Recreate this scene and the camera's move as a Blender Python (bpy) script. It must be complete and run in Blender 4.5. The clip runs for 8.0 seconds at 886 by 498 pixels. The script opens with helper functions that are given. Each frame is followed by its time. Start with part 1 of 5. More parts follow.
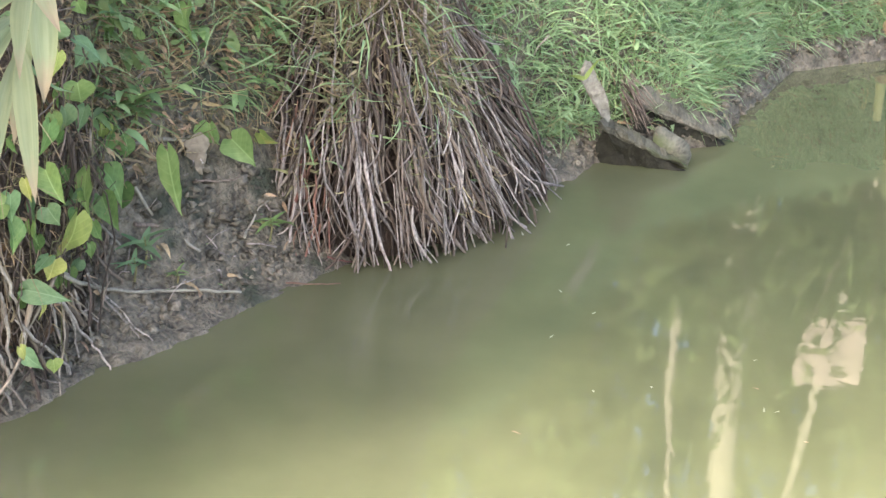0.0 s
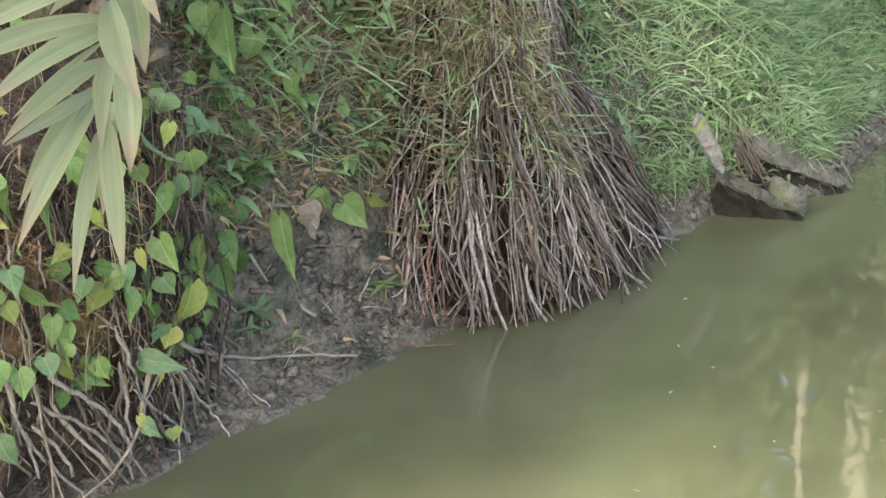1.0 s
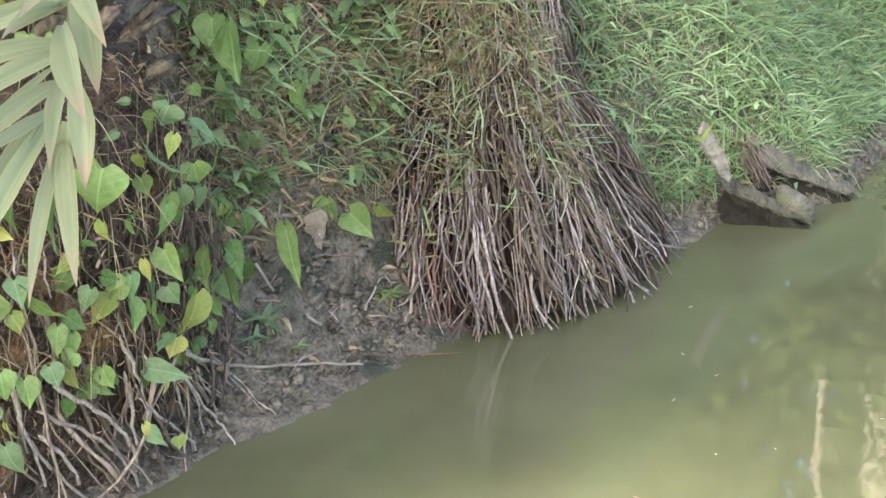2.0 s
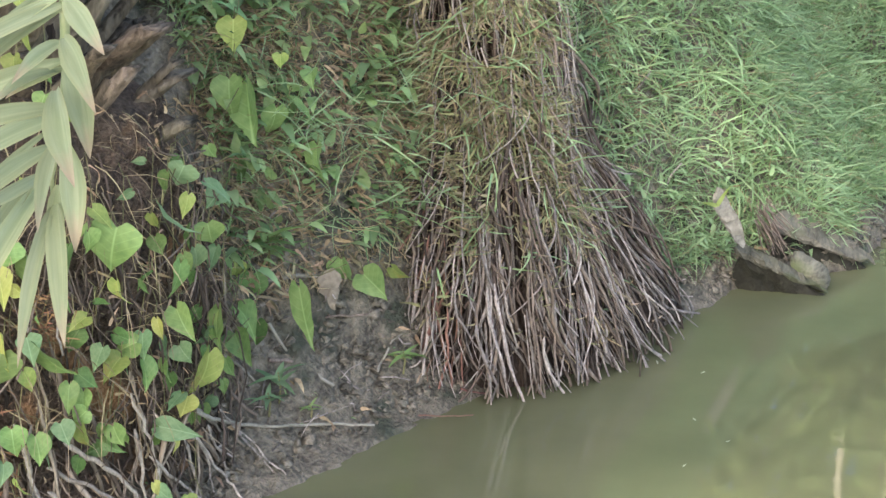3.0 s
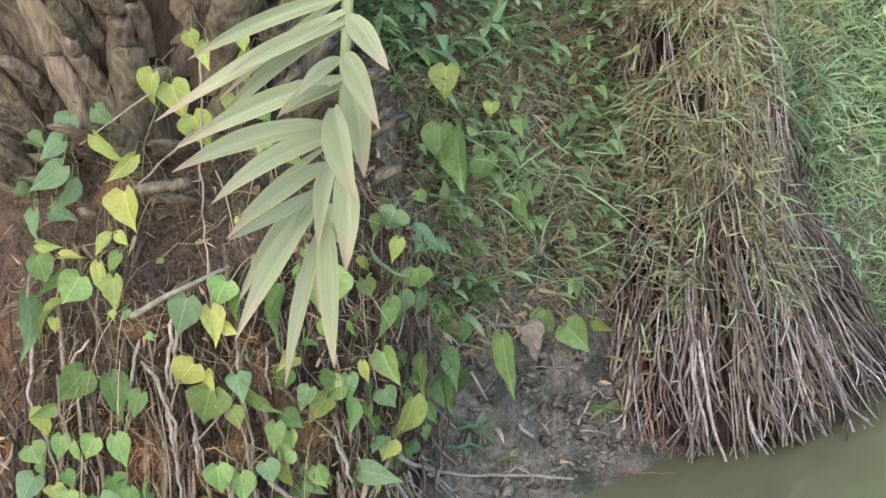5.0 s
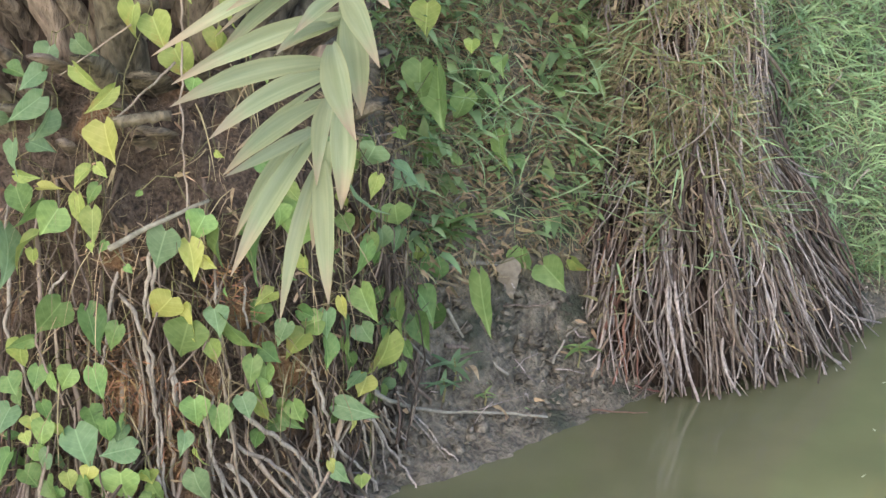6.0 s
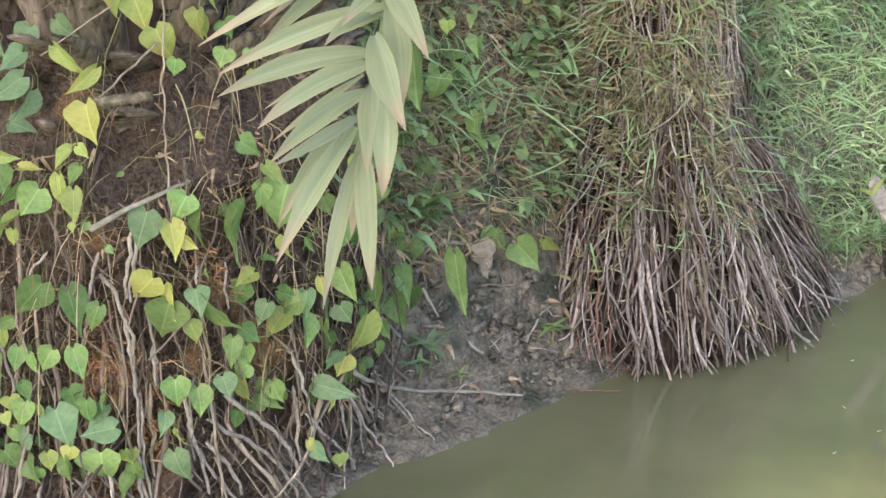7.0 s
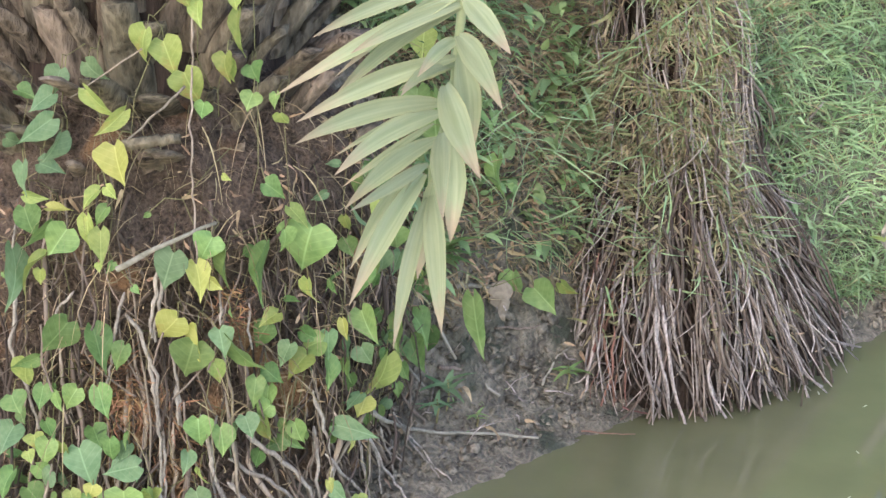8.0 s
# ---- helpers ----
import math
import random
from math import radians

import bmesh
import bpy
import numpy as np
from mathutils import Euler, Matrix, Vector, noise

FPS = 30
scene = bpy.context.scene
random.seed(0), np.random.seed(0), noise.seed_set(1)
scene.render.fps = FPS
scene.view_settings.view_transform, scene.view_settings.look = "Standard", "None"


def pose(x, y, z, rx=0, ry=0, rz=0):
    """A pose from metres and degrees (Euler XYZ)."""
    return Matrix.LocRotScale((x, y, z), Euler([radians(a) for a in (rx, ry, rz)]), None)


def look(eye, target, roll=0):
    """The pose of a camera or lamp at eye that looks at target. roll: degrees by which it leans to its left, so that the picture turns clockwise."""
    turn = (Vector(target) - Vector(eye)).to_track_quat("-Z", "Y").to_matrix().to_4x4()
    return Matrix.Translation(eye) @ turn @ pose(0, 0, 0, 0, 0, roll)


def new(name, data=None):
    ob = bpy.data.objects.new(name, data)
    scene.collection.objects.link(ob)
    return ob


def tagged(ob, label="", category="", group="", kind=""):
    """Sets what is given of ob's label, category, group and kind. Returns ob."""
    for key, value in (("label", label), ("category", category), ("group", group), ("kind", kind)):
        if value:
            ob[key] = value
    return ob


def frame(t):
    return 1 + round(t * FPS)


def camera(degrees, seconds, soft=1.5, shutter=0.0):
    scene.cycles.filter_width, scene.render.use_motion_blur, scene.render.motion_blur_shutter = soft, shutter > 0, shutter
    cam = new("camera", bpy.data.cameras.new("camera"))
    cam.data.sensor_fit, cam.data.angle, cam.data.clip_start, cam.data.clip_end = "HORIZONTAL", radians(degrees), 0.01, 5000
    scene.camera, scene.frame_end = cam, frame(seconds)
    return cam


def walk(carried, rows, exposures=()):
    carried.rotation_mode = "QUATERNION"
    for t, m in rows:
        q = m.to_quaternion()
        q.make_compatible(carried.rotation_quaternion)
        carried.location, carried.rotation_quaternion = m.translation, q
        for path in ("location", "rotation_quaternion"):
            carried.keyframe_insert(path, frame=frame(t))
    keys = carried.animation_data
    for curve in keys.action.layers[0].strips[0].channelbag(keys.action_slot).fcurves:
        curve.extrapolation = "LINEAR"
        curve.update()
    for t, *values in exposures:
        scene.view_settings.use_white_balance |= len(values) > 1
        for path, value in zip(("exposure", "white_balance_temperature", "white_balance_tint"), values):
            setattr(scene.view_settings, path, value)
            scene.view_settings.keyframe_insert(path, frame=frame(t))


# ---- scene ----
cam = camera(28.0, 8.0, soft=1.5)
PATH = [
    (0, (-0.006, 0.0, 1.557), (0.002, 1.811, 0.708), 2.6),
    (0.5, (-0.008, 0.006, 1.549), (-0.046, 1.841, 0.755), 0.9),
    (1, (0.011, 0.012, 1.552), (-0.121, 1.845, 0.762), -0.9),
    (2.3, (0.06, -0.012, 1.567), (-0.109, 1.825, 0.794), -1.6),
    (2.5, (0.055, -0.01, 1.563), (-0.116, 1.837, 0.817), -1.8),
    (3, (0.079, -0.018, 1.573), (-0.112, 1.839, 0.855), -1.0),
    (3.5, (0.062, -0.004, 1.561), (-0.254, 1.823, 0.811), -1.6),
    (4, (0.059, -0.006, 1.55), (-0.261, 1.786, 0.723), -0.8),
    (4.5, (0.055, -0.007, 1.549), (-0.326, 1.831, 0.857), -1.2),
    (4.7, (0.043, -0.009, 1.549), (-0.352, 1.841, 0.898), -1.4),
    (5.8, (0.014, -0.011, 1.553), (-0.353, 1.838, 0.886), -0.2),
    (6, (0.014, -0.014, 1.552), (-0.342, 1.818, 0.833), -0.0),
    (6.5, (0.0, -0.016, 1.559), (-0.3, 1.816, 0.814), 0.7),
    (7, (-0.031, -0.036, 1.563), (-0.33, 1.797, 0.82), 0.6),
    (7.5, (-0.055, -0.054, 1.56), (-0.356, 1.771, 0.801), 0.6),
    (8, (-0.063, -0.072, 1.575), (-0.364, 1.777, 0.877), 1.1),
]
walk(cam, [(t, look(eye, target, roll)) for t, eye, target, roll in PATH], [(0, 2.22, 7000, 8), (0.5, 2.2, 7000, 7), (1, 1.89, 7050, 6), (2.5, 2.28, 6950, 8), (3, 2.15, 7000, 7), (3.5, 1.9, 7050, 7), (4, 2.12, 6950, 9), (4.5, 2.16, 6900, 9), (6, 2.06, 7100, 8), (6.5, 2.04, 7100, 9), (7.5, 2.22, 6950, 10), (8, 2.22, 6900, 10)])

# ---- light ----
SUN_DIR = Vector((0.30, 0.72, -0.80)).normalized()      # the way the sunlight travels
world = bpy.data.worlds.new("sky")
scene.world = world
world.use_nodes = True
wn = world.node_tree
sky = wn.nodes.new("ShaderNodeTexSky")
sky.sky_type = "NISHITA"
sky.sun_disc = False
sky.sun_elevation = math.asin(-SUN_DIR.z)
sky.sun_rotation = math.atan2(-SUN_DIR.x, -SUN_DIR.y)
sky.air_density, sky.dust_density = 1.0, 2.5
wn.links.new(sky.outputs[0], wn.nodes["Background"].inputs[0])
wn.nodes["Background"].inputs[1].default_value = 0.15
sun = new("sun", bpy.data.lights.new("sun", "SUN"))
sun.data.energy, sun.data.angle, sun.data.color = 3.4, radians(2.5), (1.0, 0.95, 0.88)
sun.rotation_euler = SUN_DIR.to_track_quat("-Z", "Y").to_euler()


# ---- materials ----
def material(name, dark, light, scale=30.0, rough=0.8, bump=0.4, fine=4.0, vary=0.0, spec=0.3, stretch=(1, 1, 1), distance=0.01, translucent=0.0, extra=None, hues=1.0, veins=False):
    """Two-scale noise between two colours, with relief. vary: brightness change from object to object and island to island."""
    m = bpy.data.materials.new(name)
    m.use_nodes = True
    nt = m.node_tree
    N, L = nt.nodes, nt.links
    bsdf = N["Principled BSDF"]
    co = N.new("ShaderNodeTexCoord")
    mp = N.new("ShaderNodeMapping")
    mp.inputs["Scale"].default_value = stretch
    L.new(co.outputs["Object"], mp.inputs[0])
    n1, n2 = N.new("ShaderNodeTexNoise"), N.new("ShaderNodeTexNoise")
    n1.inputs["Scale"].default_value, n2.inputs["Scale"].default_value = scale, scale * fine
    n1.inputs["Detail"].default_value, n2.inputs["Detail"].default_value = 5, 4
    for n in (n1, n2):
        L.new(mp.outputs[0], n.inputs["Vector"])
    mix = N.new("ShaderNodeMath")
    mix.operation = "MULTIPLY_ADD"
    mix.inputs[1].default_value = 0.45
    add = N.new("ShaderNodeMath")
    add.operation = "MULTIPLY"
    add.inputs[1].default_value = 0.6
    L.new(n1.outputs[0], add.inputs[0])
    L.new(n2.outputs[0], mix.inputs[0])
    L.new(add.outputs[0], mix.inputs[2])
    ramp = N.new("ShaderNodeValToRGB")
    ramp.color_ramp.elements[0].position, ramp.color_ramp.elements[1].position = 0.34, 0.68
    ramp.color_ramp.elements[0].color, ramp.color_ramp.elements[1].color = (*dark, 1), (*light, 1)
    L.new(mix.outputs[0], ramp.inputs[0])
    colour = ramp.outputs[0]
    if extra:                                          # a third colour in large patches
        n3, r3, m3 = N.new("ShaderNodeTexNoise"), N.new("ShaderNodeValToRGB"), N.new("ShaderNodeMix")
        n3.inputs["Scale"].default_value = extra[1]
        n3.inputs["Detail"].default_value = 4
        L.new(co.outputs["Object"], n3.inputs["Vector"])
        r3.color_ramp.elements[0].position, r3.color_ramp.elements[1].position = extra[2], extra[2] + 0.12
        L.new(n3.outputs[0], r3.inputs[0])
        m3.data_type = "RGBA"
        L.new(r3.outputs[0], m3.inputs[0])
        L.new(colour, m3.inputs[6])
        m3.inputs[7].default_value = (*extra[0], 1)
        colour = m3.outputs[2]
    if veins:                                          # midrib and slanting side veins, paler than the blade
        xyz, ax, sl = N.new("ShaderNodeSeparateXYZ"), N.new("ShaderNodeMath"), N.new("ShaderNodeMath")
        L.new(co.outputs["Object"], xyz.inputs[0])
        ax.operation = "ABSOLUTE"
        L.new(xyz.outputs["X"], ax.inputs[0])
        sl.operation = "MULTIPLY_ADD"
        sl.inputs[1].default_value = -0.8
        L.new(ax.outputs[0], sl.inputs[0])
        L.new(xyz.outputs["Z"], sl.inputs[2])
        fq, pp, rib, top, mv = N.new("ShaderNodeMath"), N.new("ShaderNodeMath"), N.new("ShaderNodeMapRange"), N.new("ShaderNodeMath"), N.new("ShaderNodeMix")
        fq.operation = "MULTIPLY"
        fq.inputs[1].default_value = 5.5
        L.new(sl.outputs[0], fq.inputs[0])
        pp.operation = "PINGPONG"
        pp.inputs[1].default_value = 0.5
        L.new(fq.outputs[0], pp.inputs[0])
        side = N.new("ShaderNodeMapRange")
        side.inputs[1].default_value, side.inputs[2].default_value, side.inputs[3].default_value, side.inputs[4].default_value = 0.0, 0.09, 0.2, 0.0
        L.new(pp.outputs[0], side.inputs[0])
        rib.inputs[1].default_value, rib.inputs[2].default_value, rib.inputs[3].default_value, rib.inputs[4].default_value = 0.006, 0.025, 0.45, 0.0
        L.new(ax.outputs[0], rib.inputs[0])
        top.operation = "MAXIMUM"
        L.new(side.outputs[0], top.inputs[0])
        L.new(rib.outputs[0], top.inputs[1])
        mv.data_type = "RGBA"
        L.new(top.outputs[0], mv.inputs[0])
        L.new(colour, mv.inputs[6])
        mv.inputs[7].default_value = (*[min(1, c * 1.5 + 0.04) for c in light], 1)
        colour = mv.outputs[2]
    if vary:
        info, geo, hsv = N.new("ShaderNodeObjectInfo"), N.new("ShaderNodeNewGeometry"), N.new("ShaderNodeHueSaturation")
        both, span, hue = N.new("ShaderNodeMath"), N.new("ShaderNodeMapRange"), N.new("ShaderNodeMapRange")
        both.operation = "ADD"
        L.new(info.outputs["Random"], both.inputs[0])
        L.new(geo.outputs["Random Per Island"], both.inputs[1])
        frac = N.new("ShaderNodeMath")
        frac.operation = "FRACT"
        L.new(both.outputs[0], frac.inputs[0])
        span.inputs[3].default_value, span.inputs[4].default_value = 1 - vary, 1 + vary
        L.new(frac.outputs[0], span.inputs[0])
        twist = N.new("ShaderNodeMath")
        twist.operation = "MULTIPLY"
        twist.inputs[1].default_value = 7.31
        L.new(both.outputs[0], twist.inputs[0])
        f2 = N.new("ShaderNodeMath")
        f2.operation = "FRACT"
        L.new(twist.outputs[0], f2.inputs[0])
        hue.inputs[3].default_value, hue.inputs[4].default_value = 0.5 - 0.06 * vary * hues, 0.5 + 0.05 * vary * hues
        L.new(f2.outputs[0], hue.inputs[0])
        L.new(hue.outputs[0], hsv.inputs["Hue"])
        L.new(span.outputs[0], hsv.inputs["Value"])
        L.new(colour, hsv.inputs["Color"])
        colour = hsv.outputs[0]
    L.new(colour, bsdf.inputs["Base Color"])
    bsdf.inputs["Roughness"].default_value = rough
    bsdf.inputs["Specular IOR Level"].default_value = spec
    if bump:
        b = N.new("ShaderNodeBump")
        b.inputs["Strength"].default_value, b.inputs["Distance"].default_value = bump, distance
        L.new(mix.outputs[0], b.inputs["Height"])
        L.new(b.outputs[0], bsdf.inputs["Normal"])
    if translucent:
        tr, ms = N.new("ShaderNodeBsdfTranslucent"), N.new("ShaderNodeMixShader")
        ms.inputs[0].default_value = translucent
        L.new(colour, tr.inputs[0])
        L.new(bsdf.outputs[0], ms.inputs[1])
        L.new(tr.outputs[0], ms.inputs[2])
        L.new(ms.outputs[0], N["Material Output"].inputs[0])
    return m


mud = material("mud", (0.058, 0.049, 0.038), (0.24, 0.205, 0.16), 26, 0.7, 1.0, 4, spec=0.4, distance=0.03, extra=((0.055, 0.060, 0.042), 9, 0.52))
soil = material("soil", (0.034, 0.024, 0.019), (0.165, 0.118, 0.09), 40, 0.95, 1.0, 4, distance=0.03, extra=((0.30, 0.165, 0.085), 6, 0.55))
# inner roots: the shade of the gaps is put into this dark colour
root_gap_shade = material("root_gap_shade", (0.03, 0.022, 0.018), (0.12, 0.09, 0.075), 60, 0.9, 0.5, 5, vary=0.5, stretch=(1, 1, 0.15), distance=0.002, hues=0.25)
root_grey = material("root_bark", (0.11, 0.090, 0.082), (0.39, 0.338, 0.318), 70, 0.8, 0.8, 4, vary=0.45, stretch=(1, 1, 0.5), distance=0.003, hues=0.25)
root_warm = material("root_warm", (0.115, 0.09, 0.07), (0.36, 0.295, 0.235), 60, 0.85, 0.5, 5, vary=0.45, stretch=(1, 1, 0.15), distance=0.002, hues=0.25)
root_pale = material("root_pale", (0.16, 0.135, 0.115), (0.42, 0.37, 0.325), 70, 0.8, 0.8, 4, vary=0.3, stretch=(1, 1, 0.5), distance=0.003, hues=0.25)
root_brown = material("root_dark", (0.07, 0.053, 0.044), (0.235, 0.185, 0.155), 60, 0.85, 0.5, 5, vary=0.5, stretch=(1, 1, 0.15), distance=0.002, hues=0.25)
root_red = material("root_red", (0.13, 0.062, 0.047), (0.28, 0.155, 0.118), 60, 0.7, 0.4, 5, vary=0.3, distance=0.002)
bark = material("palm_bark", (0.032, 0.025, 0.018), (0.255, 0.205, 0.15), 22, 0.9, 1.0, 4, vary=0.35, stretch=(1, 1, 0.25), distance=0.02)
# fibre, its near-black holding the shade between roots and between leaf bases
fibre = material("gap_shade_fibre", (0.018, 0.012, 0.009), (0.07, 0.047, 0.036), 40, 0.95, 0.9, 4, stretch=(1, 1, 0.2), distance=0.01)
wood = material("rotten_wood", (0.04, 0.037, 0.028), (0.19, 0.172, 0.132), 34, 0.85, 0.8, 5, vary=0.2, stretch=(1, 0.2, 1), distance=0.006, extra=((0.09, 0.10, 0.05), 7, 0.52))
pale_wood = material("pale_wood", (0.155, 0.141, 0.115), (0.36, 0.332, 0.28), 30, 0.8, 0.6, 5, vary=0.2, distance=0.003)
grass_green = material("grass_blade", (0.19, 0.295, 0.14), (0.36, 0.485, 0.28), 8, 0.6, 0, 3, vary=0.28, translucent=0.35)
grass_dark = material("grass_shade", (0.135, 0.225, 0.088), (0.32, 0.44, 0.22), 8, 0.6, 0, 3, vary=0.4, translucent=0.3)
drape = material("dried_leaf_drape", (0.15, 0.12, 0.072), (0.40, 0.34, 0.23), 12, 0.8, 0, 3, vary=0.5, translucent=0.2, hues=1.3)
olive_leaf = material("olive_leaf", (0.15, 0.16, 0.075), (0.35, 0.36, 0.19), 12, 0.75, 0, 3, vary=0.45, translucent=0.25)
# wet wood, near-black because the log side's shade is in the colour
wet_shade = material("wet_shade_wood", (0.010, 0.009, 0.006), (0.042, 0.038, 0.027), 30, 0.7, 0.9, 5, stretch=(1, 0.3, 1), distance=0.008)
grass_dry = material("grass_dry", (0.20, 0.15, 0.09), (0.42, 0.34, 0.21), 12, 0.8, 0, 3, vary=0.4, translucent=0.2)
leaf_green = material("vine_leaf", (0.112, 0.205, 0.066), (0.225, 0.34, 0.12), 2.2, 0.42, 0.15, 3, veins=True, vary=0.3, translucent=0.35, distance=0.002, extra=((0.28, 0.30, 0.10), 5, 0.66))
leaf_lime = material("vine_leaf_lime", (0.20, 0.28, 0.075), (0.36, 0.42, 0.135), 2.2, 0.45, 0.15, 3, veins=True, vary=0.25, translucent=0.4, distance=0.002, extra=((0.40, 0.32, 0.11), 3.0, 0.60))
leaf_yellow = material("vine_leaf_yellow", (0.36, 0.38, 0.10), (0.52, 0.52, 0.17), 2.2, 0.45, 0.15, 3, veins=True, vary=0.15, translucent=0.4, distance=0.002, extra=((0.46, 0.36, 0.12), 3.0, 0.62))
leaf_fresh = material("vine_leaf_fresh", (0.155, 0.275, 0.09), (0.285, 0.41, 0.16), 2.2, 0.42, 0.15, 3, veins=True, vary=0.12, translucent=0.4, distance=0.002)
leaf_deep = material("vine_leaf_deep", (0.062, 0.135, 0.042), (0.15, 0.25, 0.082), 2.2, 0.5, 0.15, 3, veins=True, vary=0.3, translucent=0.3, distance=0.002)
leaf_blue = material("vine_leaf_dull", (0.095, 0.175, 0.082), (0.185, 0.28, 0.145), 2.2, 0.5, 0.15, 3, veins=True, vary=0.25, translucent=0.3, distance=0.002)
stem_green = material("vine_stem", (0.11, 0.105, 0.05), (0.25, 0.23, 0.11), 40, 0.7, 0.2, 3, vary=0.3)
frond_green = material("frond_leaflet", (0.22, 0.27, 0.145), (0.34, 0.38, 0.235), 25, 0.5, 0.3, 4, vary=0.2, translucent=0.3, stretch=(1, 1, 1), distance=0.001)


def leaflet_material():
    """Palm leaflet: lengthwise streaks, yellowish margins and a dry tan tip, laid out by the leaflet's own length and width."""
    m = bpy.data.materials.new("frond_blade")
    m.use_nodes = True
    N, L = m.node_tree.nodes, m.node_tree.links
    bsdf = N["Principled BSDF"]
    uv, sep, mp, no = N.new("ShaderNodeUVMap"), N.new("ShaderNodeSeparateXYZ"), N.new("ShaderNodeMapping"), N.new("ShaderNodeTexNoise")
    info, blot = N.new("ShaderNodeObjectInfo"), N.new("ShaderNodeTexNoise")
    uv.uv_map = "blade"
    L.new(uv.outputs[0], sep.inputs[0])
    L.new(uv.outputs[0], mp.inputs[0])
    mp.inputs["Scale"].default_value = (7, 1.6, 1)
    L.new(mp.outputs[0], no.inputs["Vector"])
    L.new(info.outputs["Random"], mp.inputs["Location"])
    no.inputs["Scale"].default_value, no.inputs["Detail"].default_value = 1.0, 4
    L.new(uv.outputs[0], blot.inputs["Vector"])
    blot.inputs["Scale"].default_value, blot.inputs["Detail"].default_value = 6, 5
    ramp = N.new("ShaderNodeValToRGB")
    ramp.color_ramp.elements[0].position, ramp.color_ramp.elements[1].position = 0.25, 0.75
    ramp.color_ramp.elements[0].color, ramp.color_ramp.elements[1].color = (0.225, 0.27, 0.155, 1), (0.34, 0.375, 0.24, 1)
    L.new(no.outputs[0], ramp.inputs[0])
    off, edge, mix1 = N.new("ShaderNodeMath"), N.new("ShaderNodeMapRange"), N.new("ShaderNodeMix")
    off.operation = "ABSOLUTE"
    cen = N.new("ShaderNodeMath")
    cen.operation = "SUBTRACT"
    cen.inputs[1].default_value = 0.5
    L.new(sep.outputs["X"], cen.inputs[0])
    L.new(cen.outputs[0], off.inputs[0])
    edge.inputs[1].default_value, edge.inputs[2].default_value, edge.inputs[4].default_value = 0.3, 0.55, 0.45
    L.new(off.outputs[0], edge.inputs[0])
    mix1.data_type = "RGBA"
    L.new(edge.outputs[0], mix1.inputs[0])
    L.new(ramp.outputs[0], mix1.inputs[6])
    mix1.inputs[7].default_value = (0.40, 0.39, 0.20, 1)
    tip, sum_, mix2 = N.new("ShaderNodeMapRange"), N.new("ShaderNodeMath"), N.new("ShaderNodeMix")
    sum_.operation = "MULTIPLY_ADD"
    sum_.inputs[1].default_value = 0.25
    L.new(blot.outputs[0], sum_.inputs[0])
    L.new(sep.outputs["Y"], sum_.inputs[2])
    tip.inputs[1].default_value, tip.inputs[2].default_value, tip.inputs[4].default_value = 0.88, 1.15, 0.95
    dry_ = N.new("ShaderNodeMath")                     # some leaflets have dried further than others
    dry_.operation = "MULTIPLY_ADD"
    dry_.inputs[1].default_value = 0.16
    L.new(info.outputs["Random"], dry_.inputs[0])
    L.new(sum_.outputs[0], dry_.inputs[2])
    L.new(dry_.outputs[0], tip.inputs[0])
    mix2.data_type = "RGBA"
    L.new(tip.outputs[0], mix2.inputs[0])
    L.new(mix1.outputs[2], mix2.inputs[6])
    mix2.inputs[7].default_value = (0.36, 0.28, 0.20, 1)
    tone, hsv = N.new("ShaderNodeMapRange"), N.new("ShaderNodeHueSaturation")
    tone.inputs[3].default_value, tone.inputs[4].default_value = 0.85, 1.2
    L.new(info.outputs["Random"], tone.inputs[0])
    L.new(tone.outputs[0], hsv.inputs["Value"])
    L.new(mix2.outputs[2], hsv.inputs["Color"])
    L.new(hsv.outputs[0], bsdf.inputs["Base Color"])
    bsdf.inputs["Roughness"].default_value = 0.5
    bump = N.new("ShaderNodeBump")
    bump.inputs["Strength"].default_value, bump.inputs["Distance"].default_value = 0.5, 0.0006
    L.new(no.outputs[0], bump.inputs["Height"])
    L.new(bump.outputs[0], bsdf.inputs["Normal"])
    tr, ms = N.new("ShaderNodeBsdfTranslucent"), N.new("ShaderNodeMixShader")
    ms.inputs[0].default_value = 0.3
    L.new(hsv.outputs[0], tr.inputs[0])
    L.new(bsdf.outputs[0], ms.inputs[1])
    L.new(tr.outputs[0], ms.inputs[2])
    L.new(ms.outputs[0], N["Material Output"].inputs[0])
    return m


frond_blade = leaflet_material()
tree_leaf = material("tree_leaf", (0.085, 0.12, 0.04), (0.215, 0.26, 0.10), 3, 0.6, 0, 4, vary=0.4, translucent=0.35)
pole_paint = material("pole_bark", (0.26, 0.225, 0.17), (0.45, 0.40, 0.315), 9, 0.8, 0.3, 5, stretch=(1, 1, 0.3))
pink_cloth = material("pink_cloth", (0.34, 0.265, 0.235), (0.45, 0.36, 0.32), 6, 0.9, 0.2, 5)
dead_leaf = material("dead_leaf", (0.20, 0.13, 0.08), (0.42, 0.31, 0.20), 30, 0.85, 0.4, 4, vary=0.35, distance=0.002)
foam = material("foam", (0.22, 0.23, 0.16), (0.34, 0.34, 0.26), 40, 0.6, 0.2, 4)


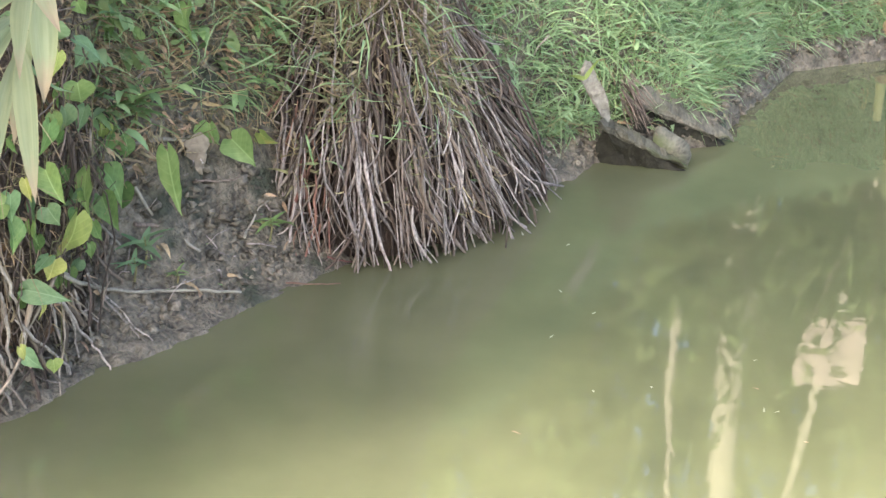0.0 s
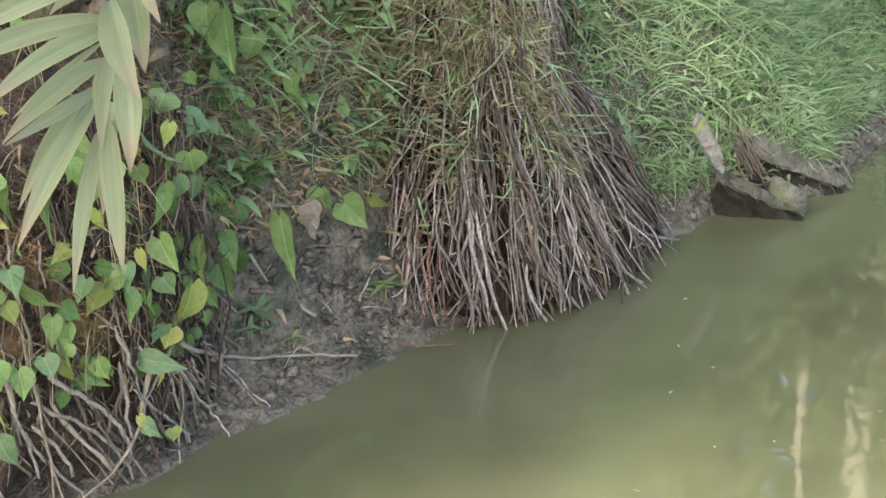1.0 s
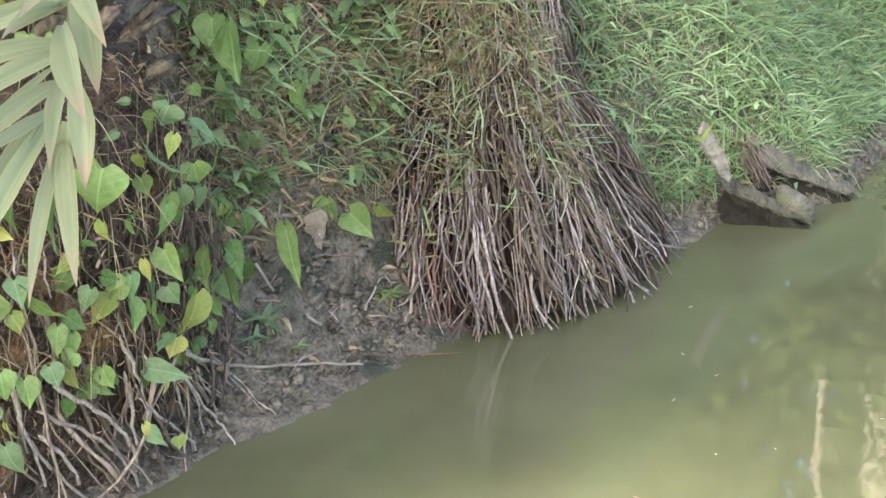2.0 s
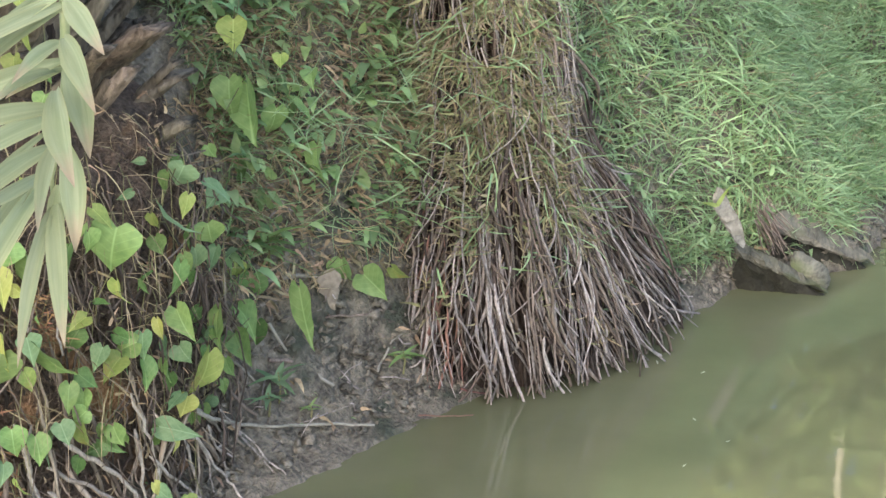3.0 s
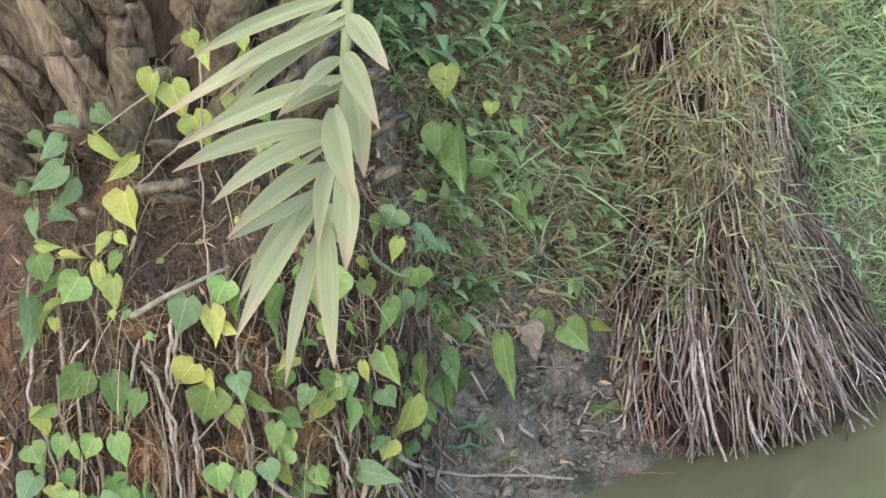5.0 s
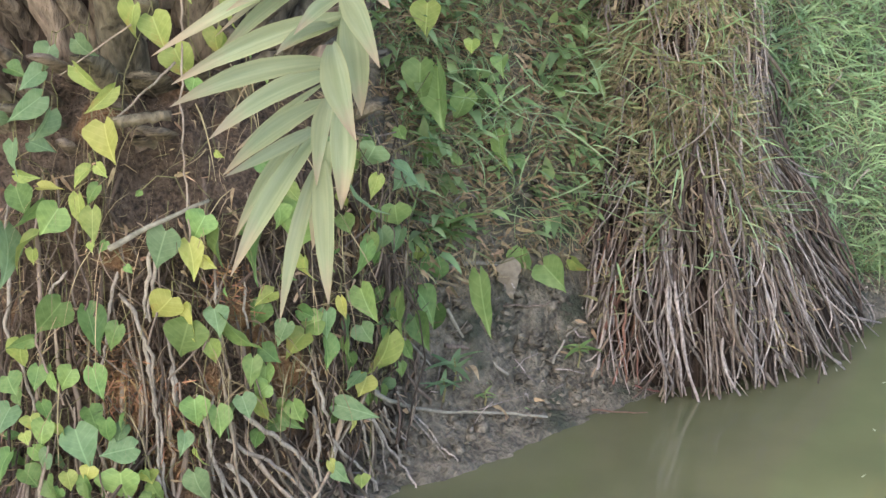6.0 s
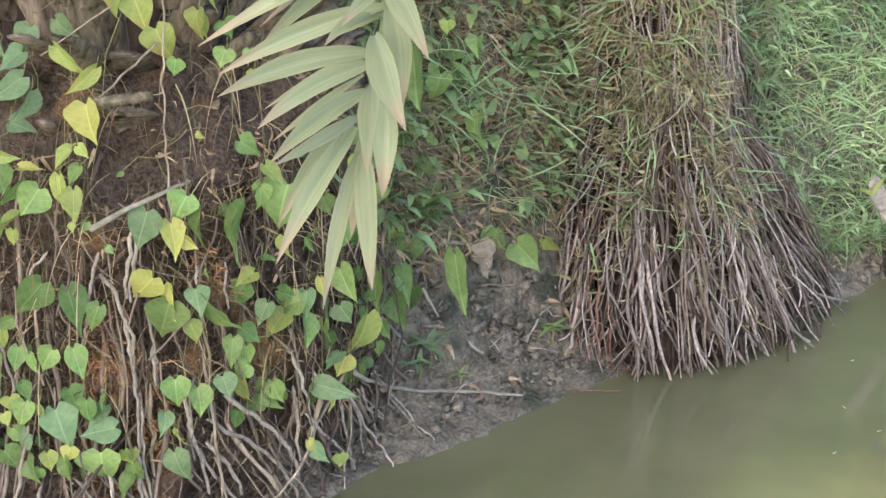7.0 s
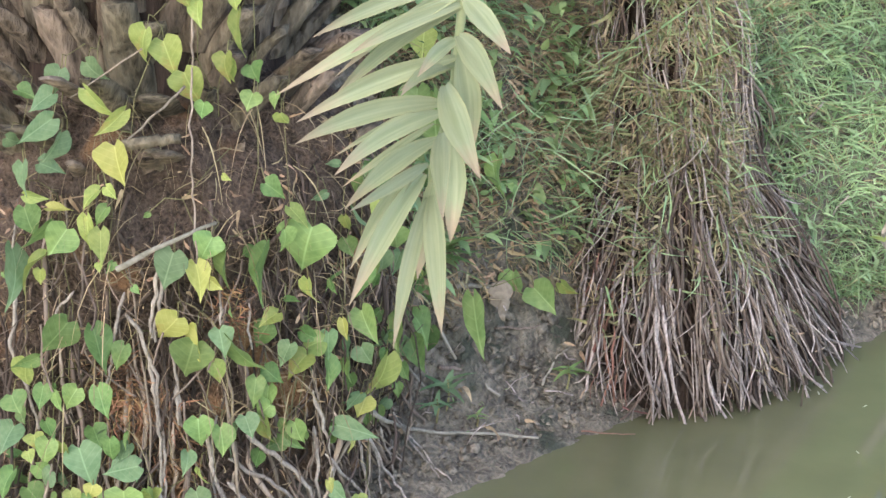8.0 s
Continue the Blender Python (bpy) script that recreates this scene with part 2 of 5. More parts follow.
def water_material():
    """Turbid green water: dull body colour under a slightly wavy mirror surface."""
    m = material("canal_water", (0.102, 0.106, 0.058), (0.142, 0.145, 0.080), 0.9, 0.0, 0, 6, spec=1.0)
    nt = m.node_tree
    N, L = nt.nodes, nt.links
    bsdf = N["Principled BSDF"]
    bsdf.inputs["IOR"].default_value = 1.68
    bsdf.inputs["Roughness"].default_value = 0.025
    co, b = N.new("ShaderNodeTexCoord"), N.new("ShaderNodeBump")
    w1, w2, s = N.new("ShaderNodeTexNoise"), N.new("ShaderNodeTexNoise"), N.new("ShaderNodeMath")
    w1.inputs["Scale"].default_value, w2.inputs["Scale"].default_value = 6, 30
    w1.inputs["Detail"].default_value, w2.inputs["Detail"].default_value = 1, 2
    s.operation = "MULTIPLY_ADD"
    s.inputs[1].default_value = 0.2
    L.new(co.outputs["Object"], w1.inputs["Vector"])
    L.new(co.outputs["Object"], w2.inputs["Vector"])
    L.new(w2.outputs[0], s.inputs[0])
    L.new(w1.outputs[0], s.inputs[2])
    L.new(s.outputs[0], b.inputs["Height"])
    b.inputs["Strength"].default_value, b.inputs["Distance"].default_value = 0.05, 0.01
    L.new(b.outputs[0], bsdf.inputs["Normal"])
    return m


mud_lump = material("mud_lump", (0.05, 0.043, 0.033), (0.225, 0.192, 0.15), 40, 0.65, 0.8, 4, spec=0.45, vary=0.5, distance=0.01, hues=0.2)
water_mat = water_material()


# ---- mesh helpers ----
class Geo:
    """Vertices and faces gathered for one mesh."""

    def __init__(self):
        self.v, self.f = [], []

    def tube(self, path, radii, sides=6, cap=True):
        path = [Vector(p) for p in path]
        n0 = len(self.v)
        for i, p in enumerate(path):
            d = (path[min(i + 1, len(path) - 1)] - path[max(i - 1, 0)]).normalized()
            a = d.cross(Vector((0.31, 0.87, 0.39))).normalized()
            b = d.cross(a)
            for k in range(sides):
                w = 2 * math.pi * k / sides
                self.v.append(p + (a * math.cos(w) + b * math.sin(w)) * radii[i])
        for i in range(len(path) - 1):
            for k in range(sides):
                q, r = n0 + i * sides, (k + 1) % sides
                self.f.append((q + k, q + r, q + sides + r, q + sides + k))
        if cap:
            self.f.append(tuple(n0 + k for k in range(sides))[::-1])
            self.f.append(tuple(n0 + (len(path) - 1) * sides + k for k in range(sides)))
        return self

    def blade(self, base, way, up, length, width, bend, segs=3, fold=0.0, tip=0.06, curl=None):
        """A tapering curved blade; way: its first direction, bend: how far it droops."""
        p, d = Vector(base), Vector(way).normalized()
        side = d.cross(Vector(up))
        side = side.normalized() if side.length > 1e-4 else Vector((1, 0, 0))
        n0 = len(self.v)
        for i in range(segs + 1):
            t = i / segs
            w = width * max(tip, (1 - t) ** 0.7 * min(1, 0.55 + 2.2 * t))
            if fold:
                nrm = side.cross(d).normalized()
                self.v += [p - side * w / 2 + nrm * fold * w, p.copy(), p + side * w / 2 + nrm * fold * w]
            else:
                self.v += [p - side * w / 2, p + side * w / 2]
            d = (d + Vector((0, 0, -bend / segs)) + (curl / segs if curl else Vector())).normalized()
            p = p + d * length / segs
        c = 3 if fold else 2
        for i in range(segs):
            for k in range(c - 1):
                q = n0 + i * c + k
                self.f.append((q, q + 1, q + c + 1, q + c))
        return self

    def mesh(self, name, mat, smooth=True):
        me = bpy.data.meshes.new(name)
        me.from_pydata([tuple(v) for v in self.v], [], self.f)
        me.materials.append(mat)
        if smooth:
            me.polygons.foreach_set("use_smooth", [True] * len(me.polygons))
        me.update()
        return me


def part(name, geo, mat, parent=None, label="", smooth=True):
    """Links a Geo (or a mesh that is shared) as one mesh object under a thing."""
    me = geo.mesh(name, mat, smooth) if isinstance(geo, Geo) else geo
    ob = new(name, me)
    if parent is not None:
        ob.parent = parent
    return tagged(ob, label) if label else ob


def thing(name, label, category, at=(0, 0, 0), group="", kind=""):
    ob = new(name)
    ob.empty_display_size = 0.05
    ob.location = at
    return tagged(ob, label, category, group, kind)


def jit(r, s=1.0):
    return Vector((r.uniform(-s, s), r.uniform(-s, s), r.uniform(-s, s)))


# ---- plan ----
SHORE = [(-400, -90), (-12, 0.4), (-3, 2.1), (-1.6, 2.36), (-0.95, 2.49), (-0.84, 2.54), (-0.71, 2.61), (-0.64, 2.75), (-0.51, 2.87), (-0.37, 3.06),
         (-0.28, 3.16), (-0.18, 3.30), (-0.02, 3.40), (0.09, 3.53), (0.22, 3.69), (0.37, 3.84), (0.55, 3.93), (0.65, 3.97), (0.74, 4.18), (0.83, 4.35), (0.93, 4.54), (1.08, 4.61),
         (1.22, 4.68), (2.0, 5.1), (4, 6.4), (12, 9.5), (400, 130)]
SH = np.array(SHORE, float)
STEEP_D, STEEP_Z = [-400, -8, -3.0, -2.2, -1.7, -0.4, -0.065, -0.032, 0.01, 0.05, 0.12, 0.18, 0.26, 0.38, 0.62, 1.5, 10, 400], [0.8, 0.6, 0.4, 0, -0.35, -0.35, -0.05, 0.006, 0.018, 0.05, 0.13, 0.28, 0.52, 0.76, 0.98, 1.1, 1.2, 2.0]
GRASS_D, GRASS_Z = [-400, -8, -3.0, -2.2, -1.7, -0.4, -0.06, 0, 0.015, 0.07, 0.12, 0.4, 0.8, 1.3, 3, 10, 400], [0.8, 0.6, 0.4, 0, -0.35, -0.35, -0.07, 0, 0.045, 0.06, 0.12, 0.40, 0.72, 0.98, 1.1, 1.2, 2.0]


def shore_distance(x, y):
    """Distance from the far bank's waterline, positive on the land side."""
    x, y = np.asarray(x, float), np.asarray(y, float)
    best, sign = np.full(x.shape, 1e9), np.ones(x.shape)
    for (ax, ay), (bx, by) in zip(SH[:-1], SH[1:]):
        dx, dy = bx - ax, by - ay
        t = np.clip(((x - ax) * dx + (y - ay) * dy) / (dx * dx + dy * dy), 0, 1)
        d = np.hypot(x - ax - t * dx, y - ay - t * dy)
        side = np.where(dx * (y - ay) - dy * (x - ax) >= 0, 1.0, -1.0)
        near = d < best - 1e-9
        best, sign = np.where(near, d, best), np.where(near, side, sign)
    return best * sign


def bank_height(x, y):
    d = shore_distance(x, y)
    k = np.clip((np.asarray(x, float) - 0.15) / 0.4, 0, 1)
    return (1 - k) * np.interp(d, STEEP_D, STEEP_Z) + k * np.interp(d, GRASS_D, GRASS_Z)


def spread(lo, hi, step, far=400.0, grow=1.35):
    mid = list(np.arange(lo, hi + step / 2, step))
    a, s = [lo], step
    while a[-1] > -far:
        s *= grow
        a.append(a[-1] - s)
    b, s = [hi], step
    while b[-1] < far:
        s *= grow
        b.append(b[-1] + s)
    return np.array(a[:0:-1] + mid + b[1:])


def build_ground():
    xs, ys = spread(-0.85, 1.3, 0.009), spread(2.45, 4.7, 0.009)
    gx, gy = np.meshgrid(xs, ys)
    z = bank_height(gx, gy)
    d = shore_distance(gx, gy)
    near = (gx > -1.6) & (gx < 1.9) & (gy > 2.1) & (gy < 5.5) & (d > -0.15)
    for i, j in zip(*np.nonzero(near)):
        p = Vector((gx[i, j], gy[i, j], z[i, j]))
        rough = 0.030 * noise.noise(p * 9) + 0.026 * noise.noise(p * 24) + 0.022 * (0.35 - abs(noise.noise(p * 42))) + 0.009 * noise.noise(p * 95)
        rough *= min(1, 0.25 + abs(d[i, j]) * 9)
        z[i, j] += rough
    geo = Geo()
    geo.v = list(zip(gx.ravel(), gy.ravel(), z.ravel()))
    w = len(xs)
    geo.f = [(j * w + i, j * w + i + 1, (j + 1) * w + i + 1, (j + 1) * w + i) for j in range(len(ys) - 1) for i in range(w - 1)]
    ob = part("ground", geo, mud)
    tagged(ob, "wet grey-brown mud bank of a canal, crumbly and bare near the water", "ground", kind="structure")


build_ground()
wg = Geo()
wg.v = [(-400, -400, 0), (400, -400, 0), (400, 400, 0), (-400, 400, 0)]
wg.f = [(0, 1, 2, 3)]
tagged(part("water", wg, water_mat), "still turbid olive-green canal water with faint ripples", "water", kind="structure")


# ---- palm roots ----
def root_path(r, centre, top_centre, radius, theta, z0, z1, wild=0.012, drift=0.25, out=0.0, lean=0.0):
    """A gnarled hanging root that follows a skirt of the given radius(z) from z0 down to z1."""
    n = 9
    dth, pts = r.gauss(lean, drift), []
    off = r.uniform(-0.022, 0.028)
    seed = Vector((r.uniform(0, 90), r.uniform(0, 90), r.uniform(0, 90)))
    kink, side, amp = r.randint(2, 7), r.gauss(0, wild * 0.9), r.uniform(0.4, 1.5) * wild
    for i in range(n):
        t = i / (n - 1)
        z = z0 + (z1 - z0) * t
        k = max(0, min(1, z / 0.9))
        c = Vector(centre).lerp(Vector(top_centre), k)
        th = theta + dth * t * t
        w = noise.noise_vector(seed + Vector((0, 0, z * 9))) * amp * 1.5 + noise.noise_vector(seed * 2 + Vector((0, 0, z * 26))) * amp * 0.55
        rad = radius(z, th) + off + out * t * t + w.y
        pts.append(Vector((c.x + rad * math.cos(th) + w.x + side * max(0, i - kink) * 0.22, c.y + rad * math.sin(th), z + w.z * 0.4)))
    return pts


def skirt(centre, top_centre, radius, mat, name, label, lump=0.03):
    """The lumpy core behind the roots."""
    geo, na, nz = Geo(), 72, 30
    for j in range(nz + 1):
        z = -0.12 + 1.07 * j / nz
        c = Vector(centre).lerp(Vector(top_centre), max(0, min(1, z / 0.9)))
        for i in range(na):
            th = 2 * math.pi * i / na
            p = Vector((c.x + radius(z, th) * math.cos(th), c.y + radius(z, th) * math.sin(th), z))
            s = 1 + (noise.noise(p * 12) * lump + noise.noise(p * 40) * lump * 0.5) / max(radius(z, th), 0.05)
            rad = (radius(z, th) - 0.045) * s
            geo.v.append((c.x + rad * math.cos(th), c.y + rad * math.sin(th), z))
    for j in range(nz):
        for i in range(na):
            k = (i + 1) % na
            geo.f.append((j * na + i, j * na + k, (j + 1) * na + k, (j + 1) * na + i))
    geo.f.append(tuple(nz * na + i for i in range(na)))
    return geo, mat, name, label


C1, T1 = (-0.10, 3.55, 0), (-0.205, 3.62, 0)


def radius_far(z, th):
    z = max(z, -0.05)
    base = float(np.interp(z, [-0.05, 0, 0.2, 0.4, 0.6, 0.9], [0.31, 0.31, 0.275, 0.215, 0.165, 0.125]))
    deg = math.degrees(th) % 360
    foot = float(np.interp(deg, [0, 12, 60, 150, 200, 225, 245, 270, 307, 354, 360], [0.30, 0.35, 0.31, 0.25, 0.27, 0.34, 0.375, 0.318, 0.265, 0.29, 0.30]))
    base -= 0.045 * float(np.interp(z, [0.05, 0.22, 0.45, 0.7, 0.9], [0, 1, 0.9, 0.4, 0.3])) * float(np.interp(deg, [0, 40, 285, 320, 360], [1, 0, 0, 1, 1]))
    k = max(0.0, 1 - z / 0.42)
    waist = 0.042 * float(np.interp(z, [0, 0.08, 0.2, 0.4, 0.6], [0, 0.45, 1, 1, 0.3])) * float(np.interp(deg, [0, 40, 290, 325, 360], [1, 0, 0, 1, 1]))
    return base * (1 - k) + foot * k - waist


C2, T2 = (-1.05, 2.86, 0), (-1.08, 2.88, 0)


def radius_near(z, th):
    base = float(np.interp(z, [-0.05, 0, 0.1, 0.3, 0.6, 0.70, 0.80, 0.9], [0.43, 0.42, 0.415, 0.425, 0.41, 0.37, 0.27, 0.20]))
    flare = float(np.interp(math.degrees(th) % 360, [0, 180, 250, 266, 280, 298, 310, 323, 340, 360], [0, 0.1, 0.17, 0.145, 0.08, 0.005, 0, 0.02, 0, 0]))
    return base + flare * max(0.0, min(1.0, 1 - z / 0.26)) ** 1.3


def root_palm(name, label, centre, top, radius, seed, arc, count, mats, core_mat, top_z, thick, wild, drift, hairs, mats_n=420, lump=0.03, red=0.0, bare_from=0, runners=0, fan=0.0, low=0.0):
    r = random.Random(seed)
    palm = thing(name, label, "palm tree", (centre[0], centre[1], 0))
    inv = Matrix.Translation((-centre[0], -centre[1], 0))

    def put(nm, geo, mat, lab="", smooth=True):
        geo.v = [inv @ Vector(v) for v in geo.v]
        return part(nm, geo, mat, palm, lab, smooth)

    g, m, n, lab = skirt(centre, top, radius, core_mat, "root_core", "core of soil and shade-dark fibre between the roots", lump)
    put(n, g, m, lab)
    inner, hair = Geo(), Geo()
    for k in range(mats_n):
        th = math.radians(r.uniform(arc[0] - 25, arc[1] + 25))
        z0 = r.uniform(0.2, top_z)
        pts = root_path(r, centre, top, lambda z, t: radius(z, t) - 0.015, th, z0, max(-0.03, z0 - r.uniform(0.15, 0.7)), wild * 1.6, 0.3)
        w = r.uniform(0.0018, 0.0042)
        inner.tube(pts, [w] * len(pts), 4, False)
    tagged(put("root_mat", inner, root_gap_shade, "tangle of thin inner roots, darkened for shade in the gaps"), kind="stuff")
    for k in range(hairs):
        th = math.radians(r.uniform(*arc))
        z0 = r.uniform(0.1, top_z)
        pts = root_path(r, centre, top, lambda z, t: radius(z, t) + 0.008, th, z0, max(0.0, z0 - r.uniform(0.05, 0.25)), wild * 0.8, 0.15)
        w = r.uniform(0.0008, 0.0024)
        hair.tube(pts, [w] * len(pts), 3, False)
    tagged(put("rootlet_mat", hair, root_grey if low == 0 else root_brown, "fine pale rootlets"), kind="stuff")
    for k in range(count):
        deg = arc[0] + (arc[1] - arc[0]) * (k + r.random()) / count
        deg += 3.2 * math.sin(math.radians(deg) * 17 + 1.0) + 2.0 * math.sin(math.radians(deg) * 41)      # bunches and gaps
        th = math.radians(deg)
        high = top_z if deg > bare_from else min(top_z, 0.64)
        z0 = r.choice([r.uniform(0.15, 0.5 * high), r.uniform(0.3 * high, 0.8 * high), r.uniform(0.5 * high, high)])
        z1 = r.uniform(-0.05, 0.045) if r.random() < 0.72 else r.uniform(0.03, 0.32)
        if r.random() < low:                               # most start low on the wall
            z0, z1 = r.uniform(0.14, 0.42), r.uniform(-0.03, 0.1)
        z1 = min(z1, z0 - r.uniform(0.12, 0.2))
        if bare_from and r.random() < 0.66:                # short overlapping stubs
            z0 = r.uniform(0.13, (0.85 if deg > bare_from else 0.62) * high)
            z1 = max(z0 - r.uniform(0.11, 0.27), r.uniform(-0.03, 0.05))
        loose = r.random() < 0.16                          # slants across the others
        pts = root_path(r, centre, top, radius, th, z0, z1, wild * (1.5 if loose else 1), drift * (2.2 if loose else 1), r.uniform(-0.015, 0.035) + (0.012 if loose else 0), fan * (deg - 262) / 100)
        w = r.uniform(*thick) * (0.7 if loose else 1)
        g = Geo().tube(pts, [w * (0.88 + 0.2 * math.sin(i * 1.9 + k) + r.uniform(-0.08, 0.08)) * (1 - 0.4 * (i / 8) ** 4) * (0.35 if i == 0 else 1) for i in range(9)], 5)
        mat = root_red if z0 < 0.45 and r.random() < red * max(0, 1 - abs(deg - 238) / 22) else mats[0] if r.random() < (0.2 if z0 - z1 > 0.4 else 0.62 if z0 < 0.45 else 0.5 if deg > 300 else 0.22) else mats[1]
        put("root", g, mat)
    for k in range(runners):                               # thick roots that slant away along the foot
        th = math.radians(r.uniform(262, 325))
        z0 = r.uniform(0.16, 0.34)
        pts = root_path(r, centre, top, radius, th, z0, r.uniform(-0.02, 0.04), 0.012, 0.05, r.uniform(0.0, 0.035))
        turn = r.uniform(-0.03, 0.11)
        pts = [p + Vector((turn * (i / 8) ** 1.5, 0.05 * i / 8, 0)) for i, p in enumerate(pts)]
        pts = [p + jit(r, 0.006) for p in pts]
        w = r.uniform(0.0028, 0.0048)
        put("root", Geo().tube(pts, [w * (1 - 0.05 * i) * (0.3 if i == 0 else 1) for i in range(9)], 6), mats[0])
    return palm, inv


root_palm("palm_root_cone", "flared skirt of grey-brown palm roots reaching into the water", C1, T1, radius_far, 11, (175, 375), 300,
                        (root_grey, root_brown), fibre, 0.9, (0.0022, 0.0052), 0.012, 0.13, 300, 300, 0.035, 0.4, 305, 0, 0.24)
palm_near, inv_near = root_palm("palm_tree", "old palm on the bank with shaggy roots, stubby leaf bases", C2, T2, radius_near, 23, (215, 385), 50,
                                (root_warm, root_brown), soil, 0.70, (0.0020, 0.0058), 0.018, 0.13, 190, 130, 0.085, 0.0, 0, 8, 0.22, 0.62)


# ---- stout pale roots that run down and aside over the near palm's wall ----
def runner(pts, w):
    r = random.Random(int(pts[0][0] * -9000))
    fine = []
    for a, b in zip(pts[:-1], pts[1:]):
        for k in range(4):
            fine.append(Vector(a).lerp(Vector(b), k / 4) + jit(r, min(0.0035, 0.05 * (Vector(b) - Vector(a)).length)))
    fine += [Vector(pts[-1]), Vector(pts[-1]) + Vector((0.004, -0.004, -0.02))]
    n = len(fine)
    g = Geo().tube([inv_near @ p for p in fine], [w * (1.1 - 0.4 * i / n + 0.12 * math.sin(i * 2.1)) * (0.4 if i == 0 else 1) for i in range(n)], 7)
    part("root", g, root_pale, palm_near)


runner([(-1.175, 2.449, 0.485), (-1.176, 2.447, 0.437), (-1.190, 2.449, 0.395), (-1.181, 2.446, 0.378), (-1.162, 2.438, 0.332), (-1.145, 2.433, 0.280)], 0.0034)
runner([(-0.983, 2.439, 0.514), (-0.996, 2.436, 0.476), (-1.005, 2.433, 0.437), (-1.009, 2.429, 0.390), (-1.021, 2.428, 0.349)], 0.0029)
runner([(-0.984, 2.436, 0.476), (-0.960, 2.440, 0.443), (-0.947, 2.442, 0.394), (-0.939, 2.443, 0.370), (-0.937, 2.439, 0.322), (-0.930, 2.443, 0.260), (-0.929, 2.436, 0.202), (-0.926, 2.428, 0.144), (-0.918, 2.425, 0.099)], 0.0034)
runner([(-0.933, 2.451, 0.551), (-0.939, 2.448, 0.494), (-0.946, 2.443, 0.457)], 0.0037)
runner([(-0.925, 2.454, 0.541), (-0.932, 2.450, 0.494), (-0.941, 2.446, 0.449)], 0.0035)
runner([(-0.917, 2.450, 0.427), (-0.910, 2.449, 0.389), (-0.905, 2.450, 0.349), (-0.904, 2.450, 0.300)], 0.0027)
runner([(-0.871, 2.460, 0.297), (-0.862, 2.468, 0.233), (-0.859, 2.470, 0.191), (-0.847, 2.481, 0.134), (-0.839, 2.487, 0.089)], 0.0037)
runner([(-0.850, 2.471, 0.294), (-0.860, 2.471, 0.211), (-0.857, 2.472, 0.159)], 0.0029)
runner([(-0.809, 2.499, 0.249), (-0.771, 2.528, 0.202), (-0.741, 2.557, 0.158), (-0.719, 2.578, 0.117), (-0.709, 2.584, 0.081)], 0.0042)
runner([(-0.835, 2.485, 0.212), (-0.797, 2.513, 0.170), (-0.758, 2.542, 0.132), (-0.727, 2.568, 0.078), (-0.709, 2.578, 0.037)], 0.0037)
runner([(-0.837, 2.483, 0.166), (-0.815, 2.502, 0.126), (-0.792, 2.518, 0.075)], 0.0040)
runner([(-0.714, 2.580, 0.297), (-0.698, 2.603, 0.224), (-0.690, 2.617, 0.165), (-0.687, 2.617, 0.111)], 0.0030)
runner([(-0.715, 2.584, 0.232), (-0.708, 2.590, 0.177), (-0.707, 2.591, 0.110)], 0.0037)
runner([(-0.695, 2.608, 0.169), (-0.669, 2.655, 0.104), (-0.649, 2.696, 0.051), (-0.640, 2.723, 0.021)], 0.0029)
runner([(-0.638, 2.724, 0.205), (-0.626, 2.783, 0.145), (-0.623, 2.824, 0.097)], 0.0024)
runner([(-0.631, 2.760, 0.155), (-0.631, 2.768, 0.118), (-0.622, 2.816, 0.063)], 0.0024)
runner([(-0.655, 2.685, 0.173), (-0.642, 2.724, 0.144), (-0.630, 2.772, 0.071), (-0.615, 2.799, 0.029), (-0.587, 2.765, 0.015), (-0.575, 2.758, 0.006)], 0.0027)
runner([(-0.640, 2.728, 0.142), (-0.634, 2.756, 0.078), (-0.632, 2.757, 0.044)], 0.0024)
runner([(-0.654, 2.683, 0.168), (-0.650, 2.704, 0.092), (-0.643, 2.714, 0.031)], 0.0029)
runner([(-0.621, 2.808, 0.156), (-0.596, 2.883, 0.076), (-0.549, 2.861, 0.033), (-0.514, 2.845, 0.016)], 0.0019)
runner([(-1.189, 2.457, 0.530), (-1.172, 2.453, 0.571), (-1.170, 2.464, 0.620)], 0.0024)
runner([(-0.841, 2.485, 0.487), (-0.839, 2.484, 0.429), (-0.838, 2.484, 0.390)], 0.0027)
runner([(-0.802, 2.509, 0.481), (-0.800, 2.511, 0.421)], 0.0024)
runner([(-1.068, 2.434, 0.509), (-1.097, 2.433, 0.474), (-1.119, 2.435, 0.447)], 0.0024)
runner([(-1.101, 2.350, 0.091), (-1.080, 2.322, 0.046), (-1.071, 2.304, 0.013)], 0.0042)
runner([(-1.084, 2.372, 0.123), (-1.078, 2.337, 0.069), (-1.068, 2.332, 0.054)], 0.0035)
runner([(-0.977, 2.403, 0.135), (-0.966, 2.390, 0.080), (-0.956, 2.376, 0.035), (-0.948, 2.365, 0.004)], 0.0037)
runner([(-0.937, 2.430, 0.177), (-0.932, 2.417, 0.110), (-0.925, 2.407, 0.063), (-0.923, 2.398, 0.023)], 0.0035)
runner([(-1.037, 2.384, 0.131), (-0.988, 2.385, 0.087), (-0.944, 2.388, 0.046), (-0.914, 2.397, 0.009)], 0.0027)
runner([(-0.891, 2.440, 0.080), (-0.876, 2.443, 0.035), (-0.858, 2.441, 0.005)], 0.0022)
runner([(-1.024, 2.359, 0.072), (-1.004, 2.349, 0.042), (-0.990, 2.343, 0.014)], 0.0024)
